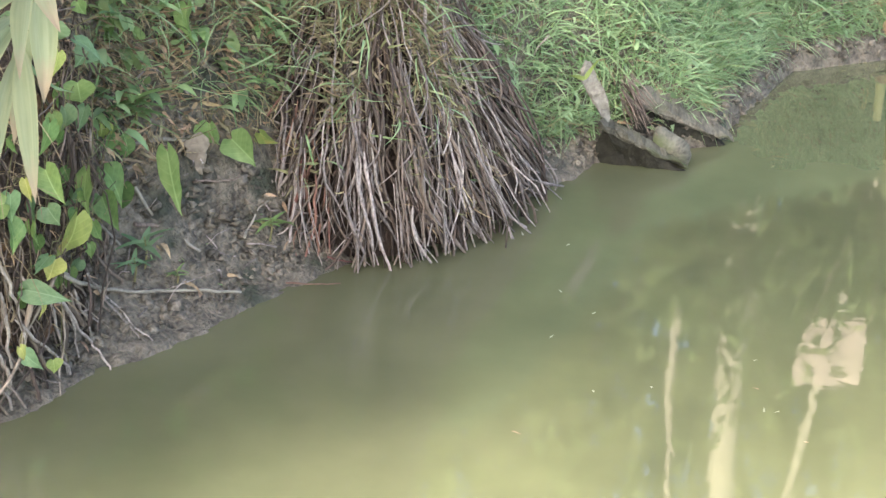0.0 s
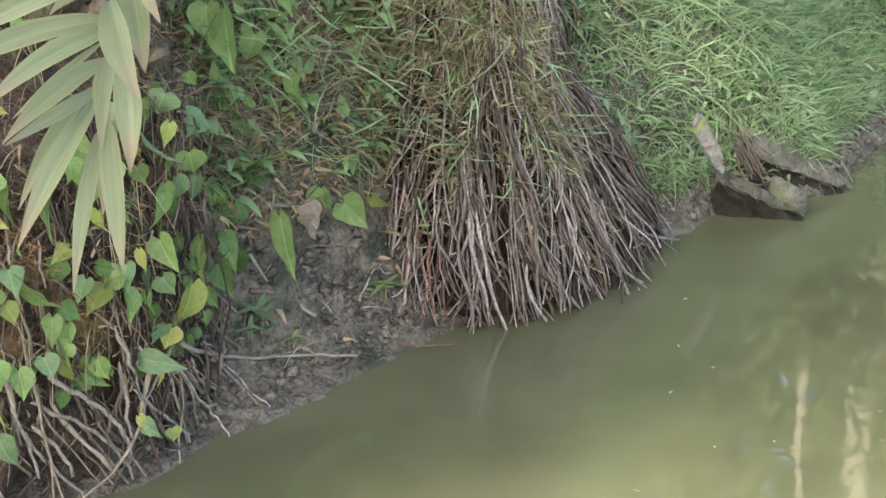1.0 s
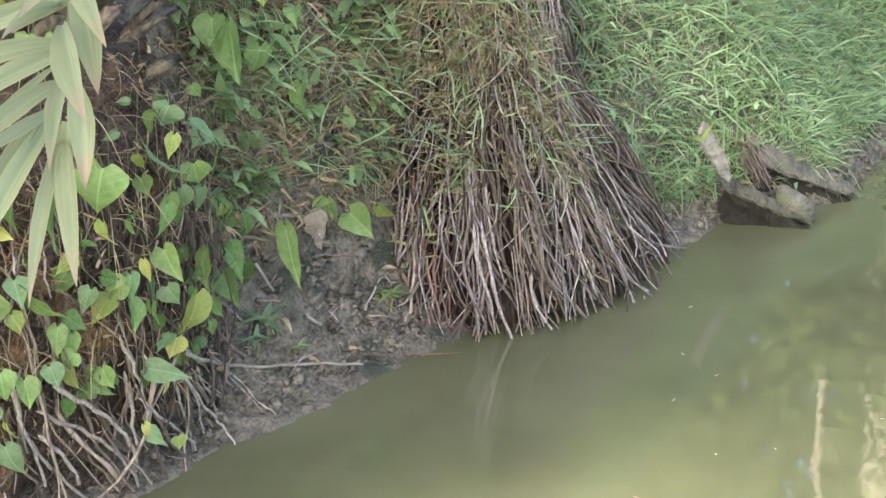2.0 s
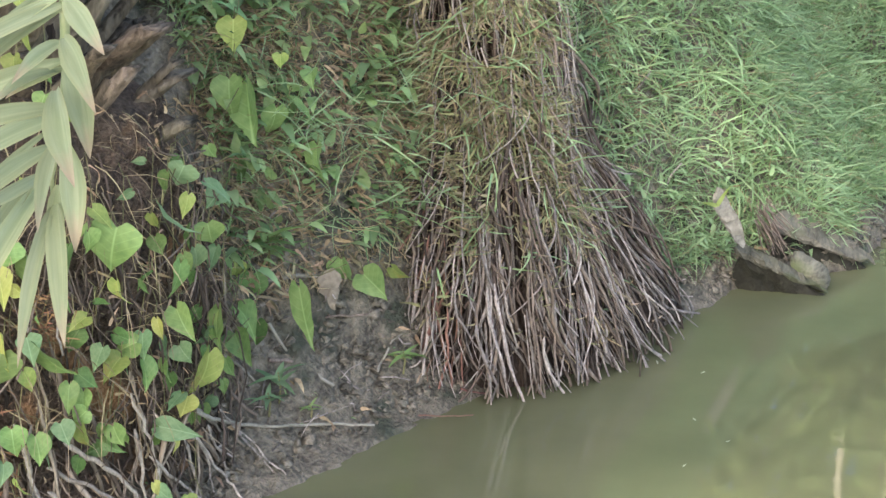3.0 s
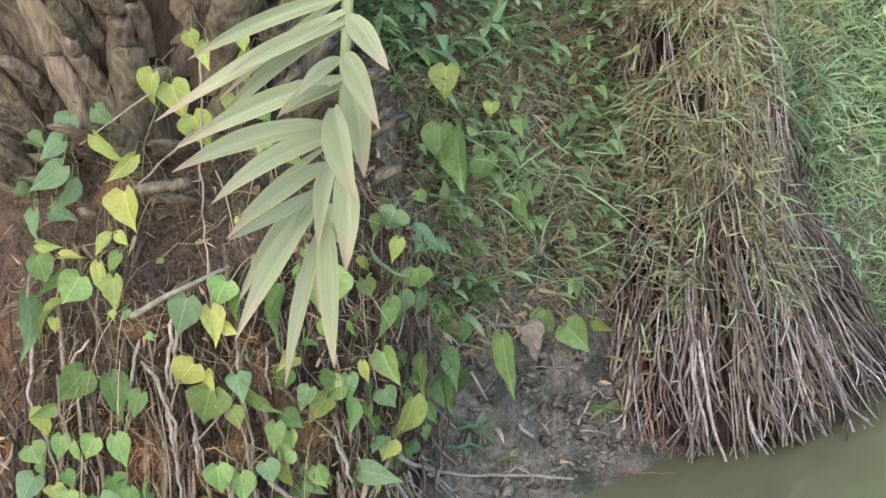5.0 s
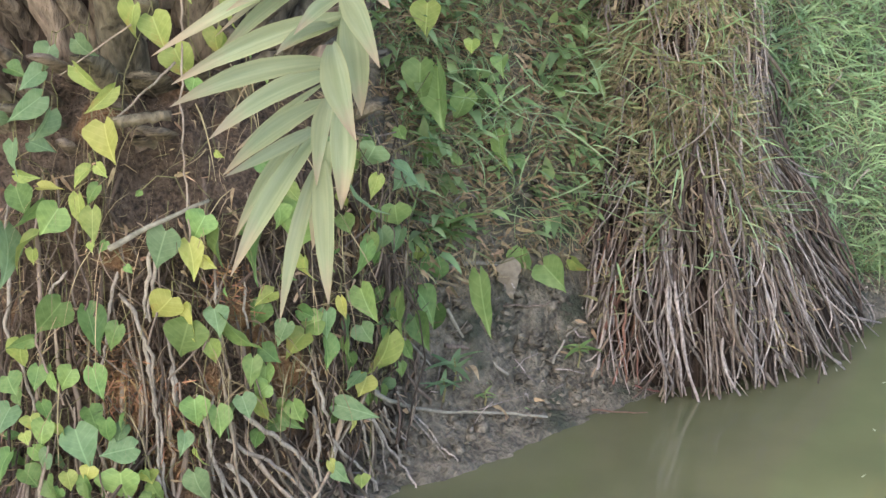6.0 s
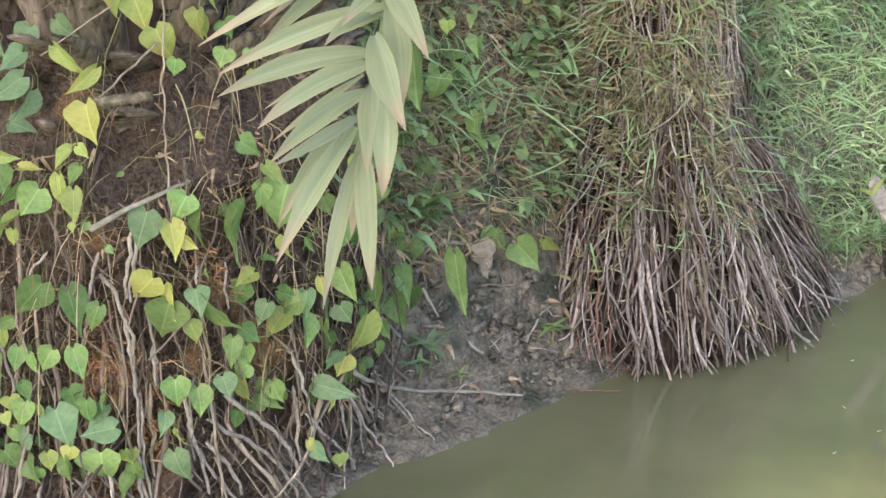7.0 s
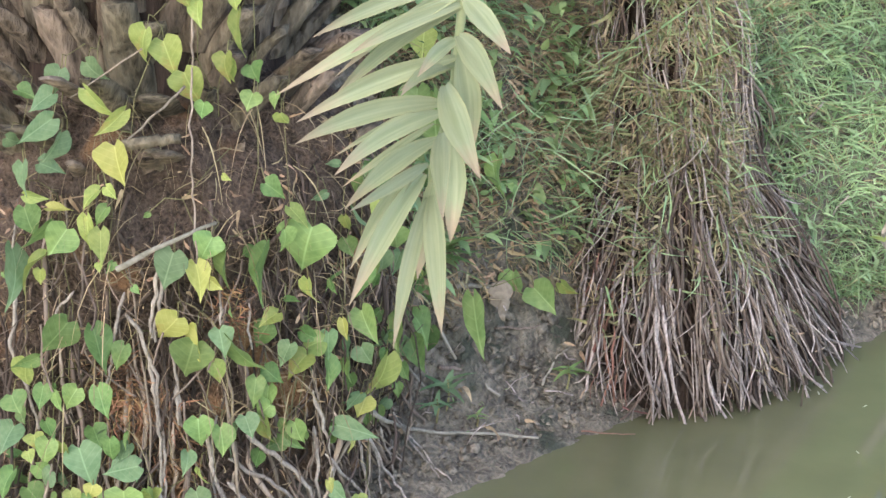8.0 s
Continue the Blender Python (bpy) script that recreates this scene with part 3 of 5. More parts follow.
runner([(-0.849, 2.479, 0.153), (-0.828, 2.494, 0.098), (-0.778, 2.523, 0.020)], 0.0032)
runner([(-0.908, 2.448, 0.354), (-0.907, 2.447, 0.304)], 0.0037)
runner([(-0.949, 2.441, 0.394), (-0.943, 2.439, 0.346), (-0.938, 2.436, 0.297), (-0.934, 2.439, 0.245), (-0.935, 2.431, 0.187)], 0.0034)


# ---- trunk, leaf bases and the hanging frond of the near palm ----
def build_trunk():
    r = random.Random(5)
    base = Vector((C2[0], C2[1], 0))
    core, n = Geo(), 16
    for j in range(13):
        z = 0.60 + 1.55 * j / 12
        for i in range(n):
            th = 2 * math.pi * i / n
            rad = (0.25 - 0.05 * j / 12) * (1 + 0.06 * noise.noise(Vector((i * 0.9, j * 1.7, 0))))
            core.v.append(Vector((-0.03 + rad * math.cos(th), 0.02 + rad * math.sin(th), z)))
    for j in range(12):
        for i in range(n):
            k = (i + 1) % n
            core.f.append((j * n + i, j * n + k, (j + 1) * n + k, (j + 1) * n + i))
    core.f.append(tuple(12 * n + i for i in range(n)))
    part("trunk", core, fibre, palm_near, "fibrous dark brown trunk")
    upper = Geo()
    for k in range(420):
        th = k * 2.39996 + r.uniform(-0.15, 0.15)
        z = 0.56 + 0.0027 * k if k < 270 else 1.29 + 0.0055 * (k - 270)
        tilt = r.uniform(0.2, 0.7) if k > 70 else r.uniform(0.5, 1.1)      # the lowest splay out
        out = Vector((math.cos(th), math.sin(th), 0))
        side = out.cross(Vector((0, 0, 1)))
        way = (out * math.sin(tilt) + Vector((0, 0, math.cos(tilt))) + side * r.gauss(0, 0.28)).normalized()
        size = r.uniform(0.022, 0.05)
        g, length = Geo() if k < 270 else upper, r.uniform(0.10, 0.24)
        n0 = len(g.v)
        rows, sides = 7, 9
        for j in range(rows):
            t = j / (rows - 1)
            c = Vector((-0.03, 0.02, z)) + out * 0.225 + way * length * t + out * 0.02 * t * t
            wide, thick = size * (1 - 0.4 * t), 0.75 * size * (1 - 0.35 * t)
            for i in range(sides):
                a = 2 * math.pi * i / sides
                lump = 1 + 0.42 * noise.noise(Vector((k * 3.1 + math.cos(a) * 1.5, math.sin(a) * 1.5, t * 3.5)))
                ragged = way * (0.02 * noise.noise(Vector((k * 1.3, a * 2, 7))) if j == rows - 1 else 0)
                g.v.append(c + side * wide * math.cos(a) * lump + out * thick * math.sin(a) * lump + ragged)
        for j in range(rows - 1):
            for i in range(sides):
                q = (i + 1) % sides
                g.f.append((n0 + j * sides + i, n0 + j * sides + q, n0 + (j + 1) * sides + q, n0 + (j + 1) * sides + i))
        g.f.append(tuple(n0 + (rows - 1) * sides + i for i in range(sides)))
        if k < 270:
            part("leaf_base", g, bark, palm_near)
    tagged(part("leaf_base_mass", upper, bark, palm_near, "crowded old leaf bases higher on the trunk"), kind="stuff")
    # the frond: arches out over the water and hangs down
    spine = [(-1.0, 2.75, 1.95), (-0.86, 2.3, 2.5), (-0.66, 1.75, 2.7), (-0.45, 1.25, 2.45), (-0.30, 0.96, 1.95), (-0.196, 0.88, 1.55), (-0.204, 0.867, 1.405),
             (-0.2083, 0.867, 1.3551), (-0.2111, 0.867, 1.3230), (-0.2163, 0.867, 1.2952), (-0.2238, 0.867, 1.2681), (-0.2249, 0.867, 1.2473)]
    spine = [Vector(p) - base for p in spine]
    g = Geo().tube(spine, [0.018, 0.014, 0.012, 0.010, 0.008, 0.0055, 0.0038, 0.0028, 0.0023, 0.0019, 0.0014, 0.0008], 7)
    rachis = part("frond_rachis", g, frond_green, palm_near, "pale green arching frond midrib")

    # each leaflet: x and z of its foot, x and z of its tip, how far the tip leans out, width
    drooping = [(-0.2072, 1.3690, -0.3029, 1.3158, 0.035, 0.0092), (-0.2080, 1.3768, -0.2750, 1.3223, 0.015, 0.0053), (-0.2083, 1.3619, -0.2772, 1.3082, 0.015, 0.0089), (-0.2107, 1.3337, -0.2894, 1.3042, 0.045, 0.0111),
            (-0.2129, 1.3276, -0.2305, 1.3253, 0.055, 0.0086), (-0.2105, 1.3433, -0.2237, 1.3334, 0.045, 0.0086), (-0.2170, 1.3073, -0.2874, 1.2953, 0.055, 0.0120), (-0.2175, 1.3018, -0.2638, 1.2827, 0.065, 0.0113),
            (-0.2309, 1.3048, -0.2825, 1.2671, -0.015, 0.0033), (-0.2219, 1.2954, -0.2778, 1.2489, -0.015, 0.0047), (-0.2200, 1.2862, -0.2606, 1.2607, 0.055, 0.0110), (-0.2250, 1.2715, -0.2531, 1.2670, 0.075, 0.0074),
            (-0.2288, 1.2713, -0.2600, 1.2215, 0.045, 0.0092), (-0.2271, 1.2651, -0.2559, 1.2090, 0.065, 0.0122), (-0.2243, 1.2512, -0.2334, 1.1806, 0.055, 0.0100), (-0.2218, 1.2530, -0.2065, 1.1930, 0.055, 0.0133)]
    hanging = [(-0.2196, 1.2643, -0.2311, 1.1993, -0.005, 0.0125), (-0.2064, 1.3667, -0.1746, 1.3488, 0.045, 0.0120), (-0.2092, 1.3460, -0.1754, 1.3244, 0.065, 0.0135), (-0.2159, 1.3172, -0.1830, 1.2929, 0.085, 0.0159),
            (-0.2171, 1.2901, -0.2005, 1.2727, 0.095, 0.0120), (-0.2082, 1.3356, -0.1995, 1.2811, 0.005, 0.0143), (-0.2123, 1.2866, -0.2091, 1.2311, 0.015, 0.0139), (-0.2102, 1.3295, -0.2386, 1.3168, 0.015, 0.0072),
            (-0.2071, 1.3768, -0.2822, 1.3492, 0.035, 0.0092), (-0.2079, 1.3637, -0.2617, 1.3414, 0.035, 0.0085)]
    r = random.Random(18)
    for x0, z0, x1, z1, lean, width in drooping + hanging:
        p, tip = Vector((x0, 0.865, z0)) - base, Vector((x1, 0.865 - lean, z1)) - base
        length, segs = (tip - p).length, 12
        g, d = Geo(), (tip - p).normalized()
        side = d.cross(Vector((r.uniform(-0.25, 0.25), -1, r.uniform(0.1, 0.5)))).normalized()
        nrm = side.cross(d)
        arch, crook, keel = r.uniform(0.02, 0.07), r.uniform(-0.03, 0.03), r.uniform(0.15, 0.4)
        for i in range(segs + 1):
            t = i / segs
            w = width * float(np.interp(t, [0, 0.06, 0.2, 0.42, 0.62, 0.82, 0.94, 1], [0.3, 0.5, 0.85, 1.0, 0.9, 0.52, 0.2, 0.03])) * (1 + 0.05 * math.sin(9 * t + length * 300))
            q = p + d * length * t + (Vector((0, 0, 1)) * arch + side * crook) * length * 4 * t * (1 - t)
            fold = keel * w
            g.v += [q - side * w / 2 + nrm * fold, q - side * w / 4 + nrm * fold * 0.45, q, q + side * w / 4 + nrm * fold * 0.45, q + side * w / 2 + nrm * fold]
        for i in range(segs):
            for k in range(4):
                o = i * 5 + k
                g.f.append((o, o + 1, o + 6, o + 5))
        lf = part("leaflet", g, frond_blade, rachis)
        uv = lf.data.uv_layers.new(name="blade")
        for loop in lf.data.loops:
            uv.data[loop.index].uv = ((loop.vertex_index % 5) / 4, (loop.vertex_index // 5) / segs)
    r = random.Random(8)
    for k in range(46):                                   # pairs higher up the same frond
        t = 0.9 + 3.6 * (k // 2) / 23
        i = int(t)
        p = spine[i].lerp(spine[i + 1], t - i)
        d = (spine[i + 1] - spine[i]).normalized()
        s = d.cross(Vector((0, 0, 1))).normalized() * (1 if k % 2 else -1)
        part("leaflet", Geo().blade(p, d * 0.7 + s + Vector((0, 0, 0.3)), (0, 0, 1), r.uniform(0.22, 0.32), 0.018, 0.6, 6, 0.2), frond_green, rachis)


build_trunk()


# ---- vines ----
def heart(seed, narrow=1.0, curl=0.15):
    """A heart-shaped leaf one unit long with a drawn-out tip: the stalk at the origin, the tip down, its face to -y."""
    r = random.Random(seed)
    g, rows, cols = Geo(), 13, 9
    twist, fold, lop = r.uniform(-0.5, 0.5), r.uniform(0.05, 0.55), r.uniform(-0.12, 0.12)
    for j in range(rows):
        t = j / (rows - 1)
        w = float(np.interp(t, [0, 0.05, 0.13, 0.25, 0.42, 0.58, 0.72, 0.84, 0.93, 1], [0.24, 0.38, 0.44, 0.45, 0.385, 0.28, 0.165, 0.08, 0.035, 0.004])) * narrow
        for i in range(cols):
            u = i / (cols - 1) * 2 - 1
            lobe = 0.15 * (1 - t) ** 4 * (1 - (abs(u) - 0.6) ** 2 * 1.6) * min(1, abs(u) * 2.2)
            x = u * w * (1 + lop * u + 0.06 * math.sin(seed * 1.7 + 8 * t + u)) + 0.10 * twist * t * t
            y = -fold * abs(u) * w + curl * 1.6 * t * t - 0.06 * math.sin(3.1 * t) + twist * x * t
            g.v.append(Vector((x, y + 0.022 * abs(u) * math.sin(13 * t + seed * 2.3 + 3 * u), -t + lobe)))
    for j in range(rows - 1):
        for i in range(cols - 1):
            q = j * cols + i
            g.f.append((q, q + 1, q + cols + 1, q + cols))
    return g


HEARTS = {}
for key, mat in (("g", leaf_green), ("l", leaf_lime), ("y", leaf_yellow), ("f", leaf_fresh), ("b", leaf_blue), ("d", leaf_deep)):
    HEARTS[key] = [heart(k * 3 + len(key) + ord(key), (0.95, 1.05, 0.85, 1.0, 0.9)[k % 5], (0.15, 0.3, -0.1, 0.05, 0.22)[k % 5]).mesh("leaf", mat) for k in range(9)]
HEARTS["n"] = [heart(40 + k, 0.56, (0.1, 0.2, -0.05)[k]).mesh("leaf", leaf_fresh) for k in range(3)]


def vine(label, leaves, seed):
    """A climbing vine: a thin stem through its leaves' stalks, and hanging heart-shaped leaves (x, y, z, length, turn, breadth, colour)."""
    r = random.Random(seed)
    nodes = sorted(leaves, key=lambda l: -l[2])
    top = Vector(nodes[0][:3]) + Vector((0, 0.06, 0.03))
    ob = thing("vine", label, "vine", top, "vines on the bank")
    by_x = sorted(nodes, key=lambda l: l[0])
    for k in range(0, len(by_x), 4):                       # hanging strands, each past a few leaves
        run = sorted(by_x[k:k + 4], key=lambda l: -l[2])
        x0 = sum(l[0] for l in run) / len(run)
        pts = [Vector((x0 + r.uniform(-0.03, 0.03), run[0][1] + 0.05, run[0][2] + 0.03)) - top]
        for x, y, z, *_ in run:
            pts += [Vector((x0 + (x - x0) * 0.45 + r.uniform(-0.008, 0.008), y + 0.034, z + 0.012)) - top]
        pts.append(pts[-1] + Vector((r.uniform(-0.02, 0.02), 0.02, -0.05)))
        stem = Geo().tube(pts, [0.0009] * len(pts), 5)
        for (x, y, z, *_), p in zip(run, pts[1:]):
            stem.tube([p, (p + Vector((x, y, z)) - top) / 2 + Vector((0, -0.004, 0.014)), Vector((x, y, z)) - top], [0.0012, 0.001, 0.001], 4)
        part("stem", stem, stem_green, ob)
    for x, y, z, size, turn, broad, c in nodes:
        leaf = part("leaf", r.choice(HEARTS[c]), None, ob)
        yaw = math.acos(max(0.8, min(1, broad))) * r.choice((-1, 1)) + r.gauss(0, 0.3)
        spin = Euler((-0.3 + r.gauss(0, 0.28), 0, 0)).to_matrix() @ Euler((0, turn, 0)).to_matrix() @ Euler((0, 0, yaw)).to_matrix()
        leaf.matrix_local = Matrix.Translation(Vector((x, y - 0.004, z)) - top) @ spin.to_4x4() @ Matrix.Diagonal((size * max(0.5, broad), size, size, 1))
    return ob


vine("dull green heart-leaved vine climbing the palm's old leaf bases", [(-1.095, 2.506, 0.855, 0.045, 0.32, 1.06, "b"), (-1.103, 2.484, 0.821, 0.049, 0.84, 0.93, "b"), (-1.164, 2.496, 0.819, 0.036, -1.26, 0.91, "g"), (-1.094, 2.455, 0.789, 0.065, 0.89, 0.84, "b"), (-1.078, 2.447, 0.770, 0.057, 0.41, 0.74, "b"), (-1.174, 2.461, 0.751, 0.026, -0.99, 1.28, "b"), (-1.113, 2.442, 0.719, 0.042, -1.26, 0.96, "b"), (-1.143, 2.446, 0.715, 0.053, -0.14, 1.15, "b"), (-1.143, 2.446, 0.663, 0.040, -1.41, 0.57, "l"), (-1.105, 2.447, 0.644, 0.043, -1.44, 0.64, "y"), (-1.148, 2.453, 0.639, 0.052, -0.37, 0.97, "d")], 1)
vine("green heart-leaved vine hanging on brown roots", [(-1.102, 2.440, 0.621, 0.062, 0.85, 0.61, "g"), (-1.168, 2.441, 0.571, 0.098, -0.25, 0.66, "b"), (-1.111, 2.429, 0.567, 0.068, 0.86, 0.56, "l"), (-1.118, 2.430, 0.545, 0.027, 0.07, 1.06, "l"), (-1.074, 2.420, 0.462, 0.069, 0.67, 1.01, "g"), (-1.129, 2.425, 0.394, 0.047, 1.19, 0.73, "g"), (-1.151, 2.428, 0.383, 0.054, 0.21, 1.01, "l"), (-1.122, 2.420, 0.346, 0.041, 0.12, 1.09, "g"), (-1.101, 2.415, 0.338, 0.034, -0.54, 1.16, "g"), (-1.184, 2.434, 0.317, 0.037, -0.56, 1.58, "g"), (-1.168, 2.426, 0.296, 0.028, -0.56, 1.44, "g"), (-1.121, 2.417, 0.283, 0.044, -0.58, 0.77, "g")], 2)
vine("mixed green and lime heart-leaved vine low among pale slanting roots", [(-1.184, 2.434, 0.261, 0.056, 0.27, 1.14, "b"), (-1.146, 2.424, 0.253, 0.026, -0.38, 1.51, "l"), (-1.118, 2.416, 0.250, 0.044, 0.11, 1.14, "g"), (-1.093, 2.412, 0.249, 0.037, -0.26, 1.20, "l"), (-1.155, 2.415, 0.226, 0.022, -0.46, 1.45, "l"), (-1.137, 2.404, 0.208, 0.038, -0.69, 1.25, "g"), (-1.110, 2.398, 0.203, 0.040, 0.66, 1.34, "b"), (-1.178, 2.405, 0.193, 0.053, 0.38, 1.01, "d"), (-1.073, 2.386, 0.177, 0.032, -0.31, 1.17, "l"), (-1.150, 2.392, 0.171, 0.043, -0.75, 1.36, "g"), (-1.107, 2.381, 0.161, 0.041, -0.50, 1.10, "g"), (-1.084, 2.375, 0.153, 0.027, 0.45, 1.17, "g")], 3)
vine("lime-yellow heart-leaved vine climbing the palm's old leaf bases", [(-0.903, 2.542, 0.985, 0.033, -0.29, 1.15, "l"), (-0.882, 2.553, 0.966, 0.044, -0.06, 0.81, "l"), (-0.957, 2.518, 0.924, 0.064, 0.26, 0.86, "l"), (-0.933, 2.527, 0.905, 0.057, -0.41, 1.00, "l"), (-1.051, 2.502, 0.870, 0.042, -0.72, 1.14, "b"), (-0.903, 2.534, 0.855, 0.058, -0.43, 1.08, "l"), (-1.048, 2.487, 0.830, 0.069, -0.83, 0.51, "l"), (-0.982, 2.472, 0.804, 0.064, 0.70, 0.31, "l"), (-0.991, 2.448, 0.754, 0.065, -0.26, 1.10, "y"), (-1.005, 2.438, 0.689, 0.026, -0.79, 1.05, "l"), (-1.017, 2.439, 0.682, 0.041, 0.82, 0.74, "l")], 4)
vine("mixed green and lime heart-leaved vine over the dark upper root wall", [(-1.010, 2.450, 0.651, 0.035, 0.56, 0.86, "g"), (-1.040, 2.441, 0.637, 0.054, -0.17, 0.75, "l"), (-1.016, 2.435, 0.617, 0.054, -0.12, 0.84, "l"), (-1.071, 2.433, 0.616, 0.054, 0.54, 1.26, "g"), (-0.904, 2.452, 0.583, 0.061, 0.23, 1.28, "b"), (-1.019, 2.427, 0.565, 0.016, -0.17, 0.94, "l"), (-0.900, 2.449, 0.473, 0.055, 0.69, 1.12, "y"), (-1.032, 2.421, 0.455, 0.077, -0.21, 0.86, "g"), (-0.876, 2.452, 0.430, 0.063, 0.26, 1.35, "g"), (-0.982, 2.425, 0.428, 0.044, 0.38, 1.00, "g"), (-1.027, 2.414, 0.355, 0.055, -0.27, 0.90, "g"), (-1.062, 2.415, 0.349, 0.042, 0.52, 1.11, "g")], 5)
vine("green heart-leaved vine crowded close above the water", [(-1.064, 2.412, 0.243, 0.069, -0.44, 1.15, "b"), (-0.889, 2.442, 0.238, 0.037, -0.19, 0.86, "b"), (-0.966, 2.416, 0.218, 0.058, 1.19, 1.05, "b"), (-1.037, 2.393, 0.187, 0.027, 0.18, 1.48, "y"), (-0.951, 2.415, 0.179, 0.027, -0.58, 1.68, "g"), (-0.944, 2.416, 0.177, 0.022, -0.31, 2.00, "l"), (-0.988, 2.403, 0.177, 0.056, -0.12, 1.51, "g"), (-1.046, 2.388, 0.170, 0.042, -0.19, 0.76, "g"), (-0.878, 2.445, 0.166, 0.059, -0.34, 1.03, "b"), (-1.045, 2.384, 0.160, 0.033, -0.36, 0.95, "g"), (-0.940, 2.415, 0.155, 0.035, -0.44, 1.15, "g"), (-0.939, 2.410, 0.135, 0.050, 0.40, 0.96, "d")], 6)
vine("mixed green and lime heart-leaved vine climbing the palm's old leaf bases", [(-0.834, 2.585, 0.971, 0.025, -0.19, 1.13, "l"), (-0.827, 2.589, 0.944, 0.073, -0.09, 0.49, "l"), (-0.845, 2.569, 0.878, 0.043, -0.00, 1.06, "l"), (-0.842, 2.571, 0.870, 0.040, 0.00, 1.10, "l"), (-0.811, 2.593, 0.857, 0.028, -0.42, 1.56, "g"), (-0.802, 2.568, 0.818, 0.031, 0.24, 1.40, "g"), (-0.867, 2.517, 0.813, 0.028, 0.20, 1.51, "g"), (-0.770, 2.592, 0.813, 0.026, 0.00, 1.00, "g"), (-0.759, 2.575, 0.786, 0.028, -0.28, 1.21, "l"), (-0.776, 2.540, 0.679, 0.039, -0.99, 0.97, "g"), (-0.745, 2.572, 0.630, 0.046, -0.68, 0.91, "l")], 7)
vine("mixed green and lime heart-leaved vine over the dark upper root wall", [(-0.848, 2.480, 0.603, 0.046, 0.42, 1.21, "g"), (-0.749, 2.550, 0.599, 0.041, -0.12, 0.88, "g"), (-0.712, 2.586, 0.594, 0.081, 0.24, 1.28, "g"), (-0.828, 2.486, 0.579, 0.061, -0.08, 0.94, "g"), (-0.769, 2.529, 0.572, 0.095, 0.06, 0.81, "g"), (-0.872, 2.464, 0.562, 0.061, -0.31, 0.79, "y"), (-0.853, 2.470, 0.536, 0.030, -1.01, 1.02, "y"), (-0.717, 2.576, 0.505, 0.052, -0.13, 0.66, "l"), (-0.758, 2.532, 0.460, 0.039, 0.73, 0.94, "l"), (-0.871, 2.457, 0.457, 0.058, -0.20, 0.71, "y"), (-0.839, 2.473, 0.448, 0.046, -0.38, 1.12, "b"), (-0.828, 2.479, 0.432, 0.083, -0.69, 0.94, "g")], 8)
vine("mixed green and lime heart-leaved vine low among pale slanting roots", [(-0.740, 2.544, 0.402, 0.043, 0.28, 0.99, "b"), (-0.847, 2.464, 0.393, 0.039, -0.41, 0.87, "l"), (-0.718, 2.565, 0.375, 0.048, 0.54, 1.11, "l"), (-0.767, 2.512, 0.303, 0.037, 0.80, 1.08, "g"), (-0.872, 2.450, 0.297, 0.049, -0.10, 1.19, "g"), (-0.803, 2.485, 0.292, 0.039, -0.39, 1.36, "b"), (-0.776, 2.506, 0.279, 0.051, -0.06, 0.78, "l"), (-0.840, 2.466, 0.277, 0.050, -0.20, 0.90, "g"), (-0.817, 2.481, 0.272, 0.056, 0.17, 0.84, "b"), (-0.734, 2.542, 0.261, 0.040, -0.39, 1.15, "g"), (-0.720, 2.558, 0.239, 0.025, 0.08, 0.86, "g"), (-0.872, 2.449, 0.206, 0.038, -0.31, 0.70, "l")], 9)
vine("dull green heart-leaved vine over the dark upper root wall", [(-0.642, 2.767, 0.639, 0.044, 0.47, 1.55, "b"), (-0.661, 2.672, 0.602, 0.080, -0.72, 0.40, "b"), (-0.632, 2.742, 0.595, 0.043, 0.23, 0.75, "l"), (-0.672, 2.649, 0.594, 0.032, -0.22, 0.83, "l"), (-0.618, 2.814, 0.593, 0.059, -1.06, 0.57, "b"), (-0.668, 2.649, 0.555, 0.033, -0.30, 1.21, "g"), (-0.614, 2.895, 0.551, 0.041, 0.45, 1.25, "b"), (-0.632, 3.133, 0.528, 0.070, 0.03, 0.87, "g"), (-0.616, 2.799, 0.524, 0.044, -0.12, 1.47, "f"), (-0.639, 2.706, 0.502, 0.034, -0.30, 0.97, "g"), (-0.627, 2.739, 0.501, 0.053, -0.10, 0.73, "b"), (-0.642, 2.696, 0.490, 0.063, 0.19, 0.77, "g")], 10)
vine("green heart-leaved vine hanging on brown roots", [(-0.611, 2.827, 0.470, 0.045, 0.17, 0.89, "b"), (-0.648, 2.674, 0.417, 0.063, -0.46, 0.87, "g"), (-0.672, 2.632, 0.416, 0.038, -0.26, 0.64, "y"), (-0.689, 2.603, 0.402, 0.047, -0.11, 1.03, "b"), (-0.697, 2.591, 0.391, 0.050, 1.16, 1.03, "g"), (-0.608, 2.802, 0.362, 0.076, -0.03, 0.53, "g"), (-0.692, 2.593, 0.360, 0.057, -0.17, 0.61, "g"), (-0.628, 3.042, 0.356, 0.046, 0.05, 0.92, "l"), (-0.647, 2.668, 0.352, 0.037, -0.57, 1.32, "b"), (-0.662, 2.640, 0.337, 0.042, -0.09, 1.16, "g"), (-0.603, 3.056, 0.324, 0.071, 0.16, 0.99, "g"), (-0.616, 2.744, 0.304, 0.091, 0.25, 0.68, "l")], 11)
